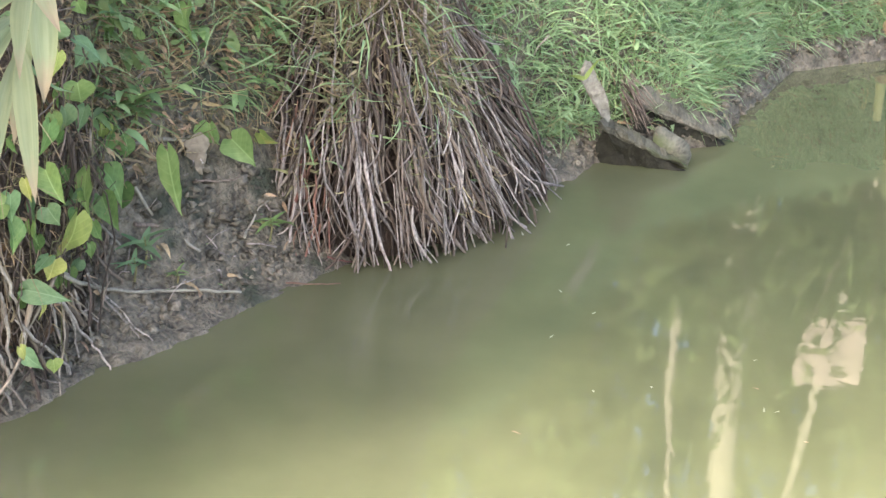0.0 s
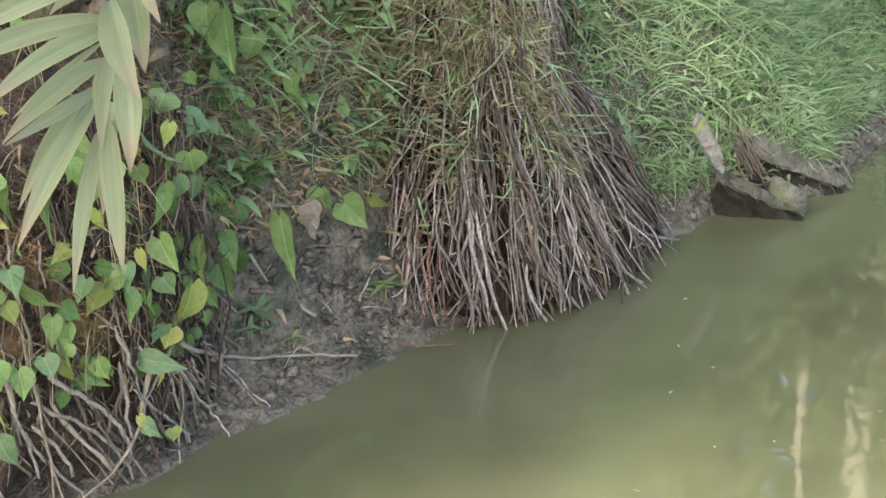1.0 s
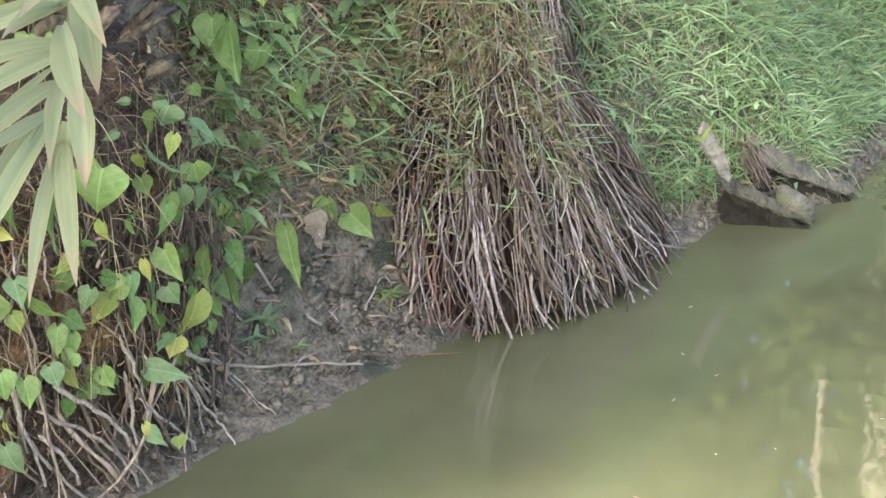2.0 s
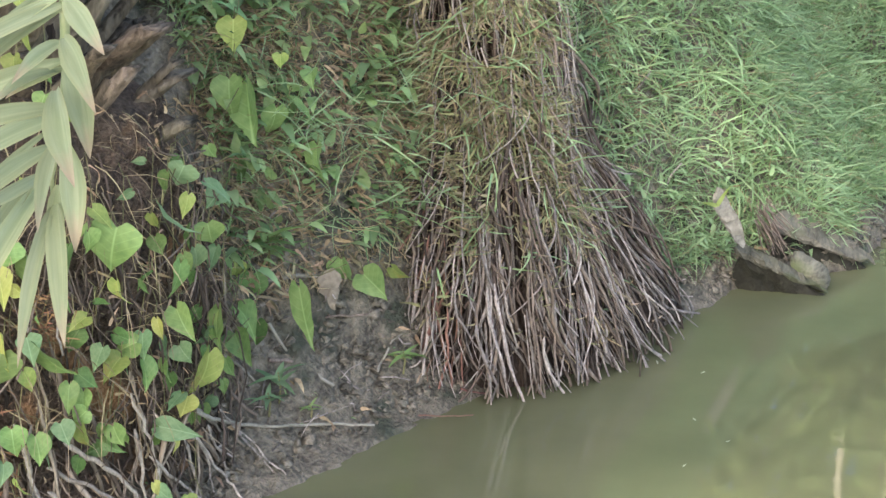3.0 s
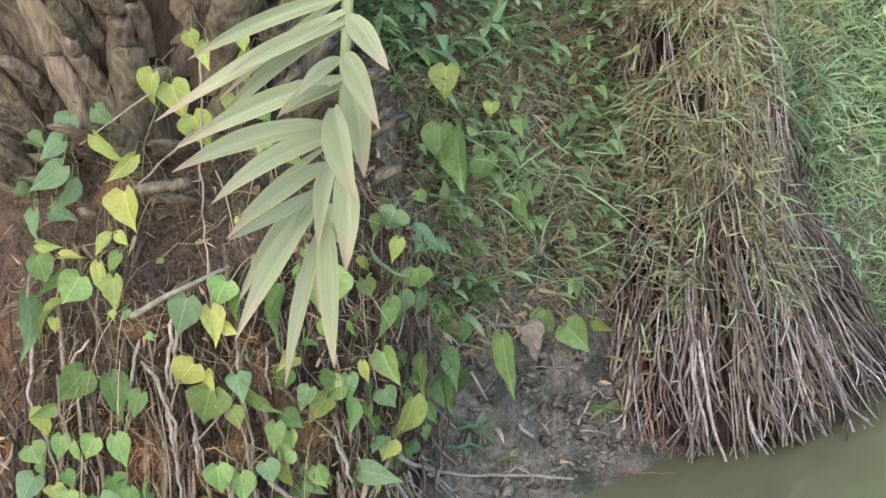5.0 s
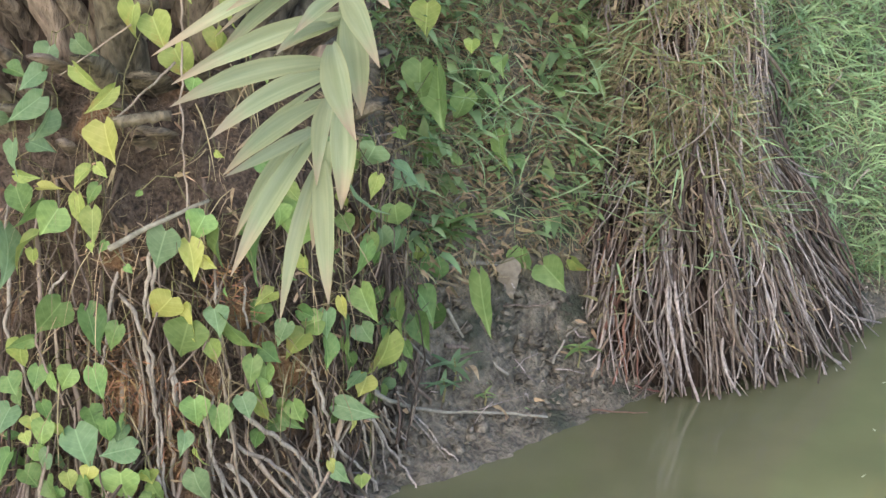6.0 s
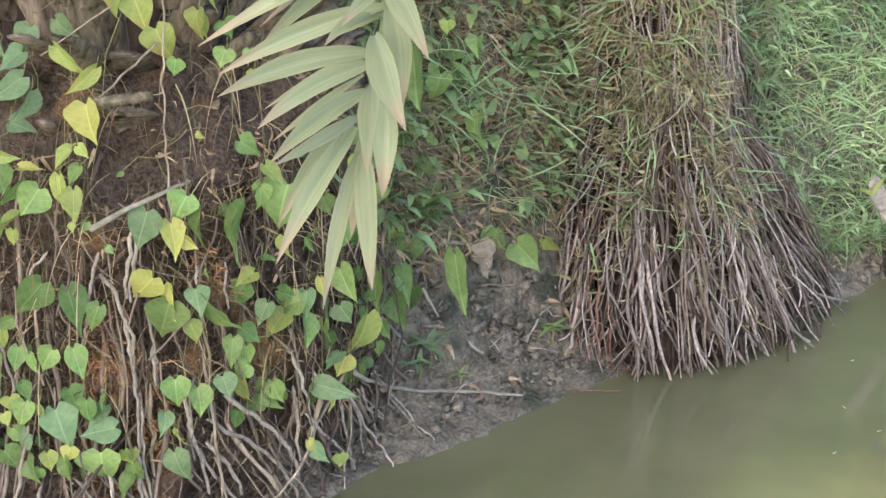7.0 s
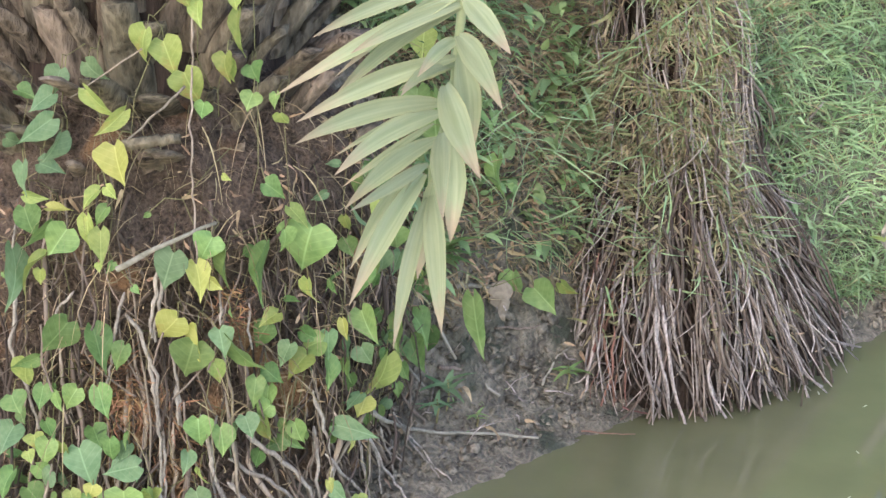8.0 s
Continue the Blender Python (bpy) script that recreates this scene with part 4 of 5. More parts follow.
vine("mixed green and lime heart-leaved vine low among pale slanting roots", [(-0.620, 3.004, 0.280, 0.069, -0.71, 0.75, "g"), (-0.603, 2.895, 0.275, 0.064, -0.39, 0.84, "d"), (-0.605, 2.810, 0.267, 0.047, -0.30, 0.55, "g"), (-0.648, 2.664, 0.264, 0.041, 0.39, 1.22, "b"), (-0.641, 2.678, 0.253, 0.039, 0.26, 1.20, "y"), (-0.591, 3.022, 0.246, 0.060, 0.19, 1.02, "d"), (-0.609, 2.800, 0.227, 0.029, -0.18, 0.79, "g"), (-0.678, 2.614, 0.226, 0.076, -1.40, 0.65, "b"), (-0.660, 2.646, 0.197, 0.036, -0.20, 0.70, "y"), (-0.689, 2.597, 0.127, 0.032, -0.51, 0.70, "y"), (-0.685, 2.600, 0.115, 0.043, -0.87, 0.84, "b"), (-0.651, 2.663, 0.069, 0.025, -0.08, 1.35, "l")], 12)
vine("green heart-leaved vine among the long grass", [(-0.636, 3.117, 0.691, 0.080, -0.00, 0.94, "f"), (-0.609, 3.144, 0.677, 0.124, -0.27, 0.76, "f"), (-0.562, 3.179, 0.618, 0.070, 0.28, 0.97, "f"), (-0.637, 3.188, 0.787, 0.064, 0.09, 1.18, "l"), (-0.559, 3.230, 0.710, 0.027, -0.00, 1.47, "l"), (-0.507, 3.269, 0.667, 0.039, -0.00, 1.04, "f"), (-0.543, 3.206, 0.629, 0.069, -0.68, 0.45, "f"), (-0.493, 3.215, 0.533, 0.071, 0.02, 0.87, "f"), (-0.630, 2.893, 0.634, 0.028, -0.38, 1.21, "f")], 41)
vine("small green vine with a pair of leaves over bare mud", [(-0.452, 3.204, 0.302, 0.061, -0.10, 0.93, "f"), (-0.413, 3.225, 0.263, 0.072, -0.81, 1.03, "f"), (-0.364, 3.284, 0.256, 0.044, -0.86, 0.96, "l"), (-0.510, 3.050, 0.303, 0.122, -0.30, 0.88, "n")], 42)


def wild_vine(label, n, x, z, colours, seed, size=(0.03, 0.075), proud=0.025):
    """More leaves of the same vine, scattered over the front of the near palm's root wall."""
    r, leaves = random.Random(seed), []
    for _ in range(n):
        h, px = r.uniform(*z), r.uniform(*x)
        k = min(1, h / 0.9)
        cx, cy = C2[0] + (T2[0] - C2[0]) * k, C2[1] + (T2[1] - C2[1]) * k
        rad = radius_near(h, 0) + proud + r.uniform(-0.01, 0.02)
        dx = max(-0.98 * rad, min(0.98 * rad, px - cx))
        leaves.append((cx + dx, cy - math.sqrt(rad * rad - dx * dx), h, r.uniform(*size), r.gauss(0, 0.6), r.uniform(0.5, 1.1), r.choice(colours)))
    vine(label, leaves, seed)


# filler leaves, mostly deep green: shade behind the front leaves given as colour
wild_vine("small-leaved vine in shade-dark green behind the waterside leaves", 22, (-1.26, -0.98), (0.06, 0.28), "dddb", 31, (0.022, 0.045), 0.015)
wild_vine("small-leaved vine in shade-dark green at the corner of the root wall", 34, (-0.80, -0.60), (0.2, 0.66), "ddbdg", 32, (0.022, 0.05), 0.02)
wild_vine("tiny scattered vine leaves on brown roots", 8, (-1.25, -0.8), (0.3, 0.7), "glg", 33, (0.012, 0.026))


# ---- grass ----
def grass(name, label, mat, spots, seed, length, width, bend, out, lift=1.0, segs=3, curl=0.0):
    """Many blades in one mesh. spots: (place, outward direction). curl: how far a blade twists any way."""
    r, g = random.Random(seed), Geo()
    for p, o in spots:
        way = o * r.uniform(*out) + Vector((r.uniform(-0.8, 0.8), r.uniform(-0.8, 0.8), r.uniform(0.1, 1.0) * lift)) + noise.noise_vector(p * 9) * 0.6
        g.blade(p, way, jit(r), r.uniform(*length), r.uniform(*width), r.uniform(*bend), segs, curl=jit(r, curl) if curl else None)
    tagged(part(name, g, mat), label, name.replace("_", " "), kind="stuff")


def bank_spots(r, n, x, y, d, keep=lambda x, y, dd: True):
    got = []
    while len(got) < n:
        px, py = np.array([r.uniform(*x) for _ in range(4000)]), np.array([r.uniform(*y) for _ in range(4000)])
        dd = shore_distance(px, py)
        gx, gy = (shore_distance(px + 0.02, py) - dd) / 0.02, (shore_distance(px, py + 0.02) - dd) / 0.02
        for a, b, c, h, sx, sy in zip(px, py, dd, bank_height(px, py), gx, gy):
            if d[0] < c < d[1] and keep(a, b, c) and len(got) < n:
                got.append((Vector((a, b, h)), Vector((-sx, -sy, 0))))
    return got


r = random.Random(40)
clump = lambda x, y, d: noise.noise(Vector((x * 5, y * 5, 3))) > -0.28 or r.random() < 0.35   # noqa: E731
off_cone = lambda x, y: math.hypot(x - C1[0], y - C1[1]) > 0.27 and math.hypot(x - C2[0], y - C2[1]) > 0.42   # noqa: E731
right = bank_spots(r, 71000, (-0.05, 1.6), (3.5, 5.8), (0.06, 1.15), lambda x, y, d: off_cone(x, y))
grass("grass", "dense soft green grass on the sloping bank", grass_green, right[:56000], 1, (0.03, 0.11), (0.003, 0.0076), (0.1, 1.6), (0.0, 0.9), curl=0.9)
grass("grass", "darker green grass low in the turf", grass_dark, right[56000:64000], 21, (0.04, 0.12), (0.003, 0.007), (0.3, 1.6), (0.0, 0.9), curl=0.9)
grass("grass", "dry straw blades between green grass", grass_dry, right[64000:], 2, (0.03, 0.12), (0.0018, 0.004), (0.2, 1.6), (0.0, 1.0))
tall = bank_spots(r, 900, (0.05, 1.8), (3.6, 5.6), (0.10, 1.0), lambda x, y, d: off_cone(x, y))
grass("grass", "long arching grass blades above the turf", grass_green, tall, 22, (0.10, 0.22), (0.004, 0.0085), (0.7, 2.0), (0.3, 1.4), segs=6, curl=0.8)
mid = bank_spots(r, 11400, (-0.9, 0.1), (2.7, 4.2), (0.19, 0.8), lambda x, y, d: off_cone(x, y) and (noise.noise(Vector((x * 9, y * 9, 5))) > -0.1 or r.random() < 0.3))
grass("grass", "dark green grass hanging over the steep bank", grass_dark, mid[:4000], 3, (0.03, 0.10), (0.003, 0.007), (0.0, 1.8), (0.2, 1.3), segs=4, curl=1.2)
grass("grass", "fresh green grass tufts on the steep bank", grass_green, mid[5000:5900], 4, (0.04, 0.14), (0.0025, 0.0055), (0.2, 2.0), (0.3, 1.5), segs=5, curl=1.2)
grass("grass", "dry brown grass hanging on the steep bank", grass_dry, mid[5900:8000], 5, (0.04, 0.16), (0.002, 0.004), (0.3, 2.4), (0.3, 1.5), segs=5, curl=1.2)
grass("dead_leaves", "brown dead leaves caught in the grass", dead_leaf, mid[8000:8600], 25, (0.02, 0.05), (0.008, 0.02), (0.3, 2.0), (0.2, 1.2), segs=4)


leaf_soft = material("weed_leaf", (0.175, 0.28, 0.105), (0.32, 0.42, 0.19), 30, 0.55, 0.1, 3, vary=0.4, translucent=0.35)


top = bank_spots(r, 14000, (-4, 4.5), (3.4, 9), (0.9, 5.0), lambda x, y, d: math.hypot(x - C2[0], y - C2[1]) > 0.5)
grass("grass", "rough grass on the level ground above the bank", grass_dark, top, 29, (0.08, 0.26), (0.006, 0.014), (0.2, 1.6), (-0.3, 0.5), 1.6, 4, 0.8)


def weeds(label, mat, spots, seed, length, ratio):
    """Small broad leaves of low weeds, joined."""
    r, g = random.Random(seed), Geo()
    for p, o in spots:
        n = r.uniform(*length)
        g.blade(p + Vector((0, 0, r.uniform(0, 0.05))) + o * r.uniform(0, 0.05), o * r.uniform(0.2, 1.0) + Vector((r.uniform(-0.8, 0.8), r.uniform(-0.8, 0.8), r.uniform(-0.2, 0.7))), (0, 0, 1), n, n * ratio, r.uniform(0.2, 1.2), 5, 0.12)
    tagged(part("weeds", g, mat), label, "weeds", kind="stuff")


weeds("low broad-leaved weeds among the grass", grass_dark, [s for s in mid[8600:10400] if s[0].x < -0.2], 27, (0.02, 0.06), 0.5)
weeds("bright broad-leaved weeds on the steep bank", leaf_soft, [s for s in mid[10400:] if s[0].x < -0.25], 127, (0.02, 0.055), 0.6)
weeds("small pale green weeds in the turf", grass_green, right[::26], 28, (0.015, 0.04), 0.42)


def cone_spots(r, n, c, top, radius, arc, z):
    got = []
    for _ in range(n):
        th, h = math.radians(r.uniform(*arc)), r.uniform(*z)
        k = min(1, h / 0.9)
        cc = Vector(c).lerp(Vector(top), k)
        o = Vector((math.cos(th), math.sin(th), 0))
        got.append((cc + o * (radius(h, th) + r.uniform(-0.01, 0.015)) + Vector((0, 0, h)), o))
    return got


def holes(spots, scale, level):
    """Leaves out irregular patches, so that roots and dark soil show through."""
    return [s for s in spots if noise.noise(s[0] * scale) + 0.5 * noise.noise(s[0] * scale * 2.7) > level + r.uniform(-0.25, 0.25)]


over = holes(cone_spots(r, 15000, C1, T1, radius_far, (160, 312), (0.50, 1.0)), 11, -0.05) + holes(cone_spots(r, 5200, C1, T1, radius_far, (180, 325), (0.28, 0.58)), 12, -0.02)
over += holes(cone_spots(r, 1500, C1, T1, radius_far, (190, 345), (0.06, 0.4)), 9, 0.12) + holes(cone_spots(r, 5200, C1, T1, radius_far, (295, 360), (0.26, 1.0)), 12, -0.25)
r.shuffle(over)
cut = [int(len(over) * f) for f in (0.50, 0.74, 0.93, 0.97)]
grass("dead_leaves", "dead straw-brown leaves draped over the palm roots", drape, over[:cut[0]], 6, (0.018, 0.055), (0.0035, 0.009), (-0.6, 1.6), (0.0, 0.8), -0.35, 6, 2.0)
grass("dead_leaves", "curled olive leaves hanging over the palm roots", olive_leaf, over[cut[0]:cut[1]], 16, (0.018, 0.06), (0.0035, 0.009), (-0.6, 1.8), (0.0, 0.9), -0.2, 6, 2.2)
grass("grass", "dry straw blades draped over the palm roots", grass_dry, over[cut[1]:cut[2]], 26, (0.03, 0.10), (0.002, 0.0045), (-0.8, 1.8), (0.0, 0.8), -0.2, 6, 2.4)
grass("grass", "green grass blades trailing over the palm roots", grass_dark, over[cut[2]:cut[3]], 7, (0.04, 0.12), (0.003, 0.007), (-0.5, 1.8), (0.0, 0.8), 0.0, 6, 1.6)
grass("grass", "fresh blades trailing over the palm roots", grass_green, over[cut[3]:], 8, (0.05, 0.14), (0.003, 0.007), (0.0, 2.2), (0.0, 0.8), 0.4, 6, 1.2)
rs = random.Random(55)
sweep = Geo()
for k in range(110):
    x = rs.uniform(-0.62, -0.22)
    p = Vector((x, 3.16 + (x + 0.62) * 0.45 + rs.uniform(-0.03, 0.05), rs.uniform(0.36, 0.70)))
    sweep.blade(p, Vector((rs.gauss(0.2, 0.8), rs.uniform(-0.7, 0.0), rs.uniform(-0.5, 0.7))), jit(rs), rs.uniform(0.06, 0.20), rs.uniform(0.0022, 0.0046), rs.uniform(0.1, 1.4), 6, curl=jit(rs, 1.2))
tagged(part("grass", sweep, grass_green), "long green grass arching from the bank over roots", "grass", kind="stuff")
debris = holes(cone_spots(r, 2600, C2, T2, radius_near, (225, 385), (0.12, 0.74)), 12, 0.05)
grass("dead_leaves", "brown dead scraps caught in the root wall", dead_leaf, debris[::2], 91, (0.012, 0.04), (0.003, 0.009), (-0.5, 1.5), (0.0, 0.8), 0.0, 4, 2.0)
grass("rootlets", "pale crooked rootlets sticking out of brown soil", grass_dry, debris[1::2], 92, (0.02, 0.07), (0.0012, 0.003), (-0.5, 1.8), (0.0, 0.8), -0.2, 5, 2.2)
under = [(p + Vector((0, -0.006, 0.006)), o) for p, o in bank_spots(r, 6000, (-0.72, -0.2), (2.75, 3.6), (0.17, 0.6), lambda x, y, d: off_cone(x, y))]
under = holes(under, 10, -0.3)
grass("dead_leaves", "brown leaf litter under the grass on the bank", dead_leaf, under[::3], 93, (0.015, 0.05), (0.004, 0.013), (-0.3, 1.5), (0.2, 0.9), 0.1, 5, 1.8)
grass("dead_leaves", "tan and olive dead leaves under the grass", drape, under[1::3], 94, (0.02, 0.07), (0.003, 0.008), (-0.3, 1.8), (0.2, 0.9), 0.0, 5, 2.0)
grass("rootlets", "crooked brown stems and rootlets under the grass", grass_dry, under[2::3], 95, (0.03, 0.10), (0.0015, 0.0032), (-0.3, 1.8), (0.2, 0.9), 0.0, 6, 2.0)
left = cone_spots(r, 240, C2, T2, radius_near, (265, 335), (0.25, 0.8))
grass("grass", "thin dry stalks hanging among vines and roots", grass_dry, left, 9, (0.08, 0.2), (0.0015, 0.0035), (1.6, 3.4), (0.3, 0.8), 0.5, 5)


rust = material("rusty_fibre", (0.15, 0.075, 0.04), (0.36, 0.21, 0.115), 20, 0.9, 0, 4, vary=0.4)
rf, tufts = random.Random(96), []
for c in [(-1.001, 2.441, 0.351), (-0.991, 2.440, 0.302), (-0.921, 2.456, 0.294), (-0.919, 2.458, 0.216), (-0.981, 2.380, 0.042), (-1.046, 2.347, 0.045), (-0.832, 2.507, 0.472)]:
    for _ in range(130):
        p = Vector(c) + Vector((rf.gauss(0, 0.026), 0, rf.gauss(0, 0.03)))
        o = Vector((p.x - C2[0], p.y - C2[1], 0))
        p.xy = Vector(C2[:2]) + o.xy.normalized() * (o.length + rf.uniform(-0.012, 0.008))
        tufts.append((p, o.normalized()))
grass("root_fibre", "rust-brown matted fibre showing between hanging roots", rust, tufts, 97, (0.012, 0.04), (0.0015, 0.004), (-0.4, 1.6), (0.0, 0.5), -0.3, 4, 1.8)


# ---- old logs in the water ----
def slab(name, label, a, b, width, thick, mat, seed, group="", hollow=0.0, up=(0, 0, 1)):
    """A weathered, tapering, slightly hollowed slab of wood from a to b."""
    a, b = Vector(a), Vector(b)
    d = (b - a).normalized()
    side = d.cross(Vector(up)).normalized()
    n = side.cross(d)
    g, rows, sides = Geo(), 14, 14
    for j in range(rows):
        t = j / (rows - 1)
        taper = float(np.interp(t, [0, 0.08, 0.5, 0.85, 1], [0.75, 1.0, 1.0, 0.75, 0.25]))
        for i in range(sides):
            w = 2 * math.pi * i / sides
            u, v = math.cos(w), math.sin(w)
            e = abs(u) ** 0.25 * (1 if u > 0 else -1), abs(v) ** 0.25 * (1 if v > 0 else -1)
            dip = hollow * (1 - u * u) if v > 0 else 0
            p = a.lerp(b, t) + side * e[0] * width / 2 * taper + n * (e[1] * thick / 2 * taper - dip)
            q = p * 22 + Vector((seed * 3.7, 0, 0))
            p += jit(random.Random(seed * 1000 + j * 20 + i), 0.002) + n * noise.noise(q) * 0.13 * width + side * noise.noise(q * 1.7) * 0.16 * width + d * noise.noise(q * 1.3 + side) * (0.03 if t > 0.9 or t < 0.1 else 0)
            g.v.append(p - a)
    for j in range(rows - 1):
        for i in range(sides):
            k = (i + 1) % sides
            g.f.append((j * sides + i, j * sides + k, (j + 1) * sides + k, (j + 1) * sides + i))
    g.f.append(tuple(range(sides))[::-1])
    g.f.append(tuple((rows - 1) * sides + i for i in range(sides)))
    ob = part(name, g, mat, None, "", False)
    ob.location = a
    return tagged(ob, label, "log", group)


def split_log(label, low, high, depth, seed):
    """Half a hollow trunk on its edge: a wet wall, coloured near-black for its shade, between a low and a high line,
    with a weathered rim along the top.
    """
    lo, hi = [Vector(p) for p in low], [Vector(p) for p in high]
    ob = thing("log", label, "log", lo[0], "old logs")
    back = Vector((0.15, 0.95, 0.15)) * depth
    for nm, mat, lab, f0, f1, swell in (("wall", wet_shade, "wet hollow side, its shade painted dark", 0.0, 0.93, 0.8), ("rim", wood, "grey-green weathered top edge", 0.88, 1.06, 1.25)):
        g, rows, sides = Geo(), 18, 14
        for j in range(rows):
            t = j / (rows - 1)
            a, b = lo[0].lerp(lo[1], t), hi[0].lerp(hi[1], t)
            end = min(1, 0.55 + 5 * t, 0.12 + 2.2 * (1 - t))
            mid, up = a.lerp(b, (f0 + f1) / 2), (b - a) * (f1 - f0) / 2
            if nm == "rim":
                up = up.normalized() * max(up.length, 0.006)
            for i in range(sides):
                w = 2 * math.pi * i / sides
                u, v = math.cos(w), math.sin(w)
                u, v = abs(u) ** 0.5 * (1 if u > 0 else -1), abs(v) ** 0.5 * (1 if v > 0 else -1)
                p = mid + back * (0.5 + 0.5 * u * swell) * end + up * v * end
                q = p * 30 + Vector((seed * 3.7, 0, 0))
                g.v.append(p + noise.noise_vector(q) * 0.011 + noise.noise_vector(q * 2.6) * 0.005 - lo[0])
        for j in range(rows - 1):
            for i in range(sides):
                k = (i + 1) % sides
                g.f.append((j * sides + i, j * sides + k, (j + 1) * sides + k, (j + 1) * sides + i))
        g.f += [tuple(range(sides))[::-1], tuple((rows - 1) * sides + i for i in range(sides))]
        part(nm, g, mat, ob, lab, False)


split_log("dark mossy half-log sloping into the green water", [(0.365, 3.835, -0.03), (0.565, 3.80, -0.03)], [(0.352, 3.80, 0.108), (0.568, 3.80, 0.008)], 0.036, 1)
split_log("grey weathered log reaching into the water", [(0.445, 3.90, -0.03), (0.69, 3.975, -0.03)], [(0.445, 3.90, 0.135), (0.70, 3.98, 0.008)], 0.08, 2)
stump, rows, sides = Geo(), 12, 16
for j in range(rows):
    t = j / (rows - 1)
    ring = 0.036 * float(np.interp(t, [0, 0.1, 0.5, 0.85, 0.97, 1], [0.9, 1.0, 1.0, 0.92, 0.7, 0.3]))
    for i in range(sides):
        w = 2 * math.pi * i / sides
        p = Vector((0.085 * t, ring * math.cos(w), ring * math.sin(w) * 0.85 - 0.035 * t))
        stump.v.append(p + noise.noise_vector(p * 60) * 0.004)
for j in range(rows - 1):
    for i in range(sides):
        k = (i + 1) % sides
        stump.f.append((j * sides + i, j * sides + k, (j + 1) * sides + k, (j + 1) * sides + i))
stump.f += [tuple(range(sides))[::-1], tuple((rows - 1) * sides + i for i in range(sides))]
sp = part("log", stump, wood)
sp.location = (0.495, 3.862, 0.056)
sp.rotation_euler = (0, 0, -0.35)
tagged(sp, "short rounded grey stump end between two logs", "log", "old logs")
slab("plank", "pale split palm husk leaning on the bank", (0.298, 3.68, 0.285), (0.368, 3.72, 0.150), 0.034, 0.006, pale_wood, 4, up=(0.3, -1, 0.4))


rb, bundle = random.Random(66), Geo()
for k in range(34):                                        # dry roots that hang from the turf between husk and log
    a = Vector((rb.uniform(0.395, 0.44), 3.85 + rb.uniform(-0.02, 0.03), rb.uniform(0.15, 0.20)))
    b = a + Vector((rb.uniform(0.03, 0.07), rb.uniform(-0.02, 0.02), rb.uniform(-0.10, -0.05)))
    bundle.tube([a, a.lerp(b, 0.5) + jit(rb, 0.005), b], [0.0016, 0.0014, 0.0008], 5, False)
tagged(part("dry_roots", bundle, root_brown), "bundle of thin dry roots hanging above an old log", "roots", kind="stuff")
sprig = thing("seedling", "single bright yellow-green sprout beside a pale husk", "plant", (0.302, 3.67, 0.26), "seedlings in the mud")
for k, way in enumerate(((0.35, -0.2, 0.9), (-0.5, -0.3, 0.35))):
    part("leaf", Geo().blade((0, 0, 0), way, (0, -1, 0.2), 0.06 - 0.015 * k, 0.012, 0.4, 6, 0.12), leaf_lime, sprig)


# ---- sticks ----
def stick(name, label, pts, w0, w1, mat, seed, wobble=0.004):
    r = random.Random(seed)
    base = Vector(pts[0])
    fine = []
    for a, b in zip(pts[:-1], pts[1:]):
        for k in range(4):
            fine.append(Vector(a).lerp(Vector(b), k / 4) - base + jit(r, wobble))
    fine.append(Vector(pts[-1]) - base)
    n = len(fine)
    g = Geo().tube(fine, [w0 + (w1 - w0) * i / (n - 1) for i in range(n)], 6)
    ob = part(name, g, mat)
    ob.location = base
    return tagged(ob, label, "stick")


stick("stick", "long pale bent stick lying on the mud", [(-0.632, 2.692, 0.215), (-0.618, 2.737, 0.180), (-0.602, 2.886, 0.095), (-0.535, 2.925, 0.072), (-0.459, 2.983, 0.051), (-0.372, 3.023, 0.031)], 0.0045, 0.0025, pale_wood, 1, 0.0015)
stick("stick", "thin reddish stick floating at the waterline", [(-0.295, 3.085, 0.024), (-0.24, 3.10, 0.016), (-0.19, 3.125, 0.008)], 0.0018, 0.001, root_red, 2, 0.001)
stick("stick", "pale brown cane lying across the bank", [(-0.595, 3.063, 0.305), (-0.536, 3.131, 0.293), (-0.469, 3.202, 0.265)], 0.005, 0.004, pale_wood, 3, 0.002)
stick("stick", "short straw-coloured stick on dark mud", [(-0.530, 3.051, 0.153), (-0.455, 3.063, 0.094)], 0.004, 0.003, pale_wood, 4, 0.002)
stick("stick", "thin grey root lying over the mud", [(-0.481, 3.146, 0.198), (-0.426, 3.198, 0.186), (-0.361, 3.271, 0.172)], 0.0022, 0.0016, root_brown, 5)
stick("stick", "dark curved root on the mud slope", [(-0.571, 3.006, 0.171), (-0.533, 3.045, 0.151), (-0.517, 3.080, 0.173)], 0.005, 0.003, root_brown, 6)
stick("stick", "thin pale twig standing in the mud", [(-0.379, 3.148, 0.087), (-0.364, 3.203, 0.117), (-0.337, 3.255, 0.127)], 0.003, 0.0015, pale_wood, 7)
stick("stick", "pale peeling root end on the mud slope", [(-0.572, 3.041, 0.231), (-0.541, 3.048, 0.172)], 0.004, 0.0025, pale_wood, 13, 0.001)
stick("stick", "pale thin root crossing wet mud", [(-0.601, 2.796, 0.275), (-0.609, 2.959, 0.174), (-0.584, 2.963, 0.143)], 0.003, 0.002, pale_wood, 14, 0.001)
stick("stick", "thin grey rootlet reaching down the mud", [(-0.611, 2.771, 0.181), (-0.598, 2.868, 0.077), (-0.552, 2.845, 0.040), (-0.532, 2.822, 0.030)], 0.002, 0.0014, root_pale, 15, 0.001)
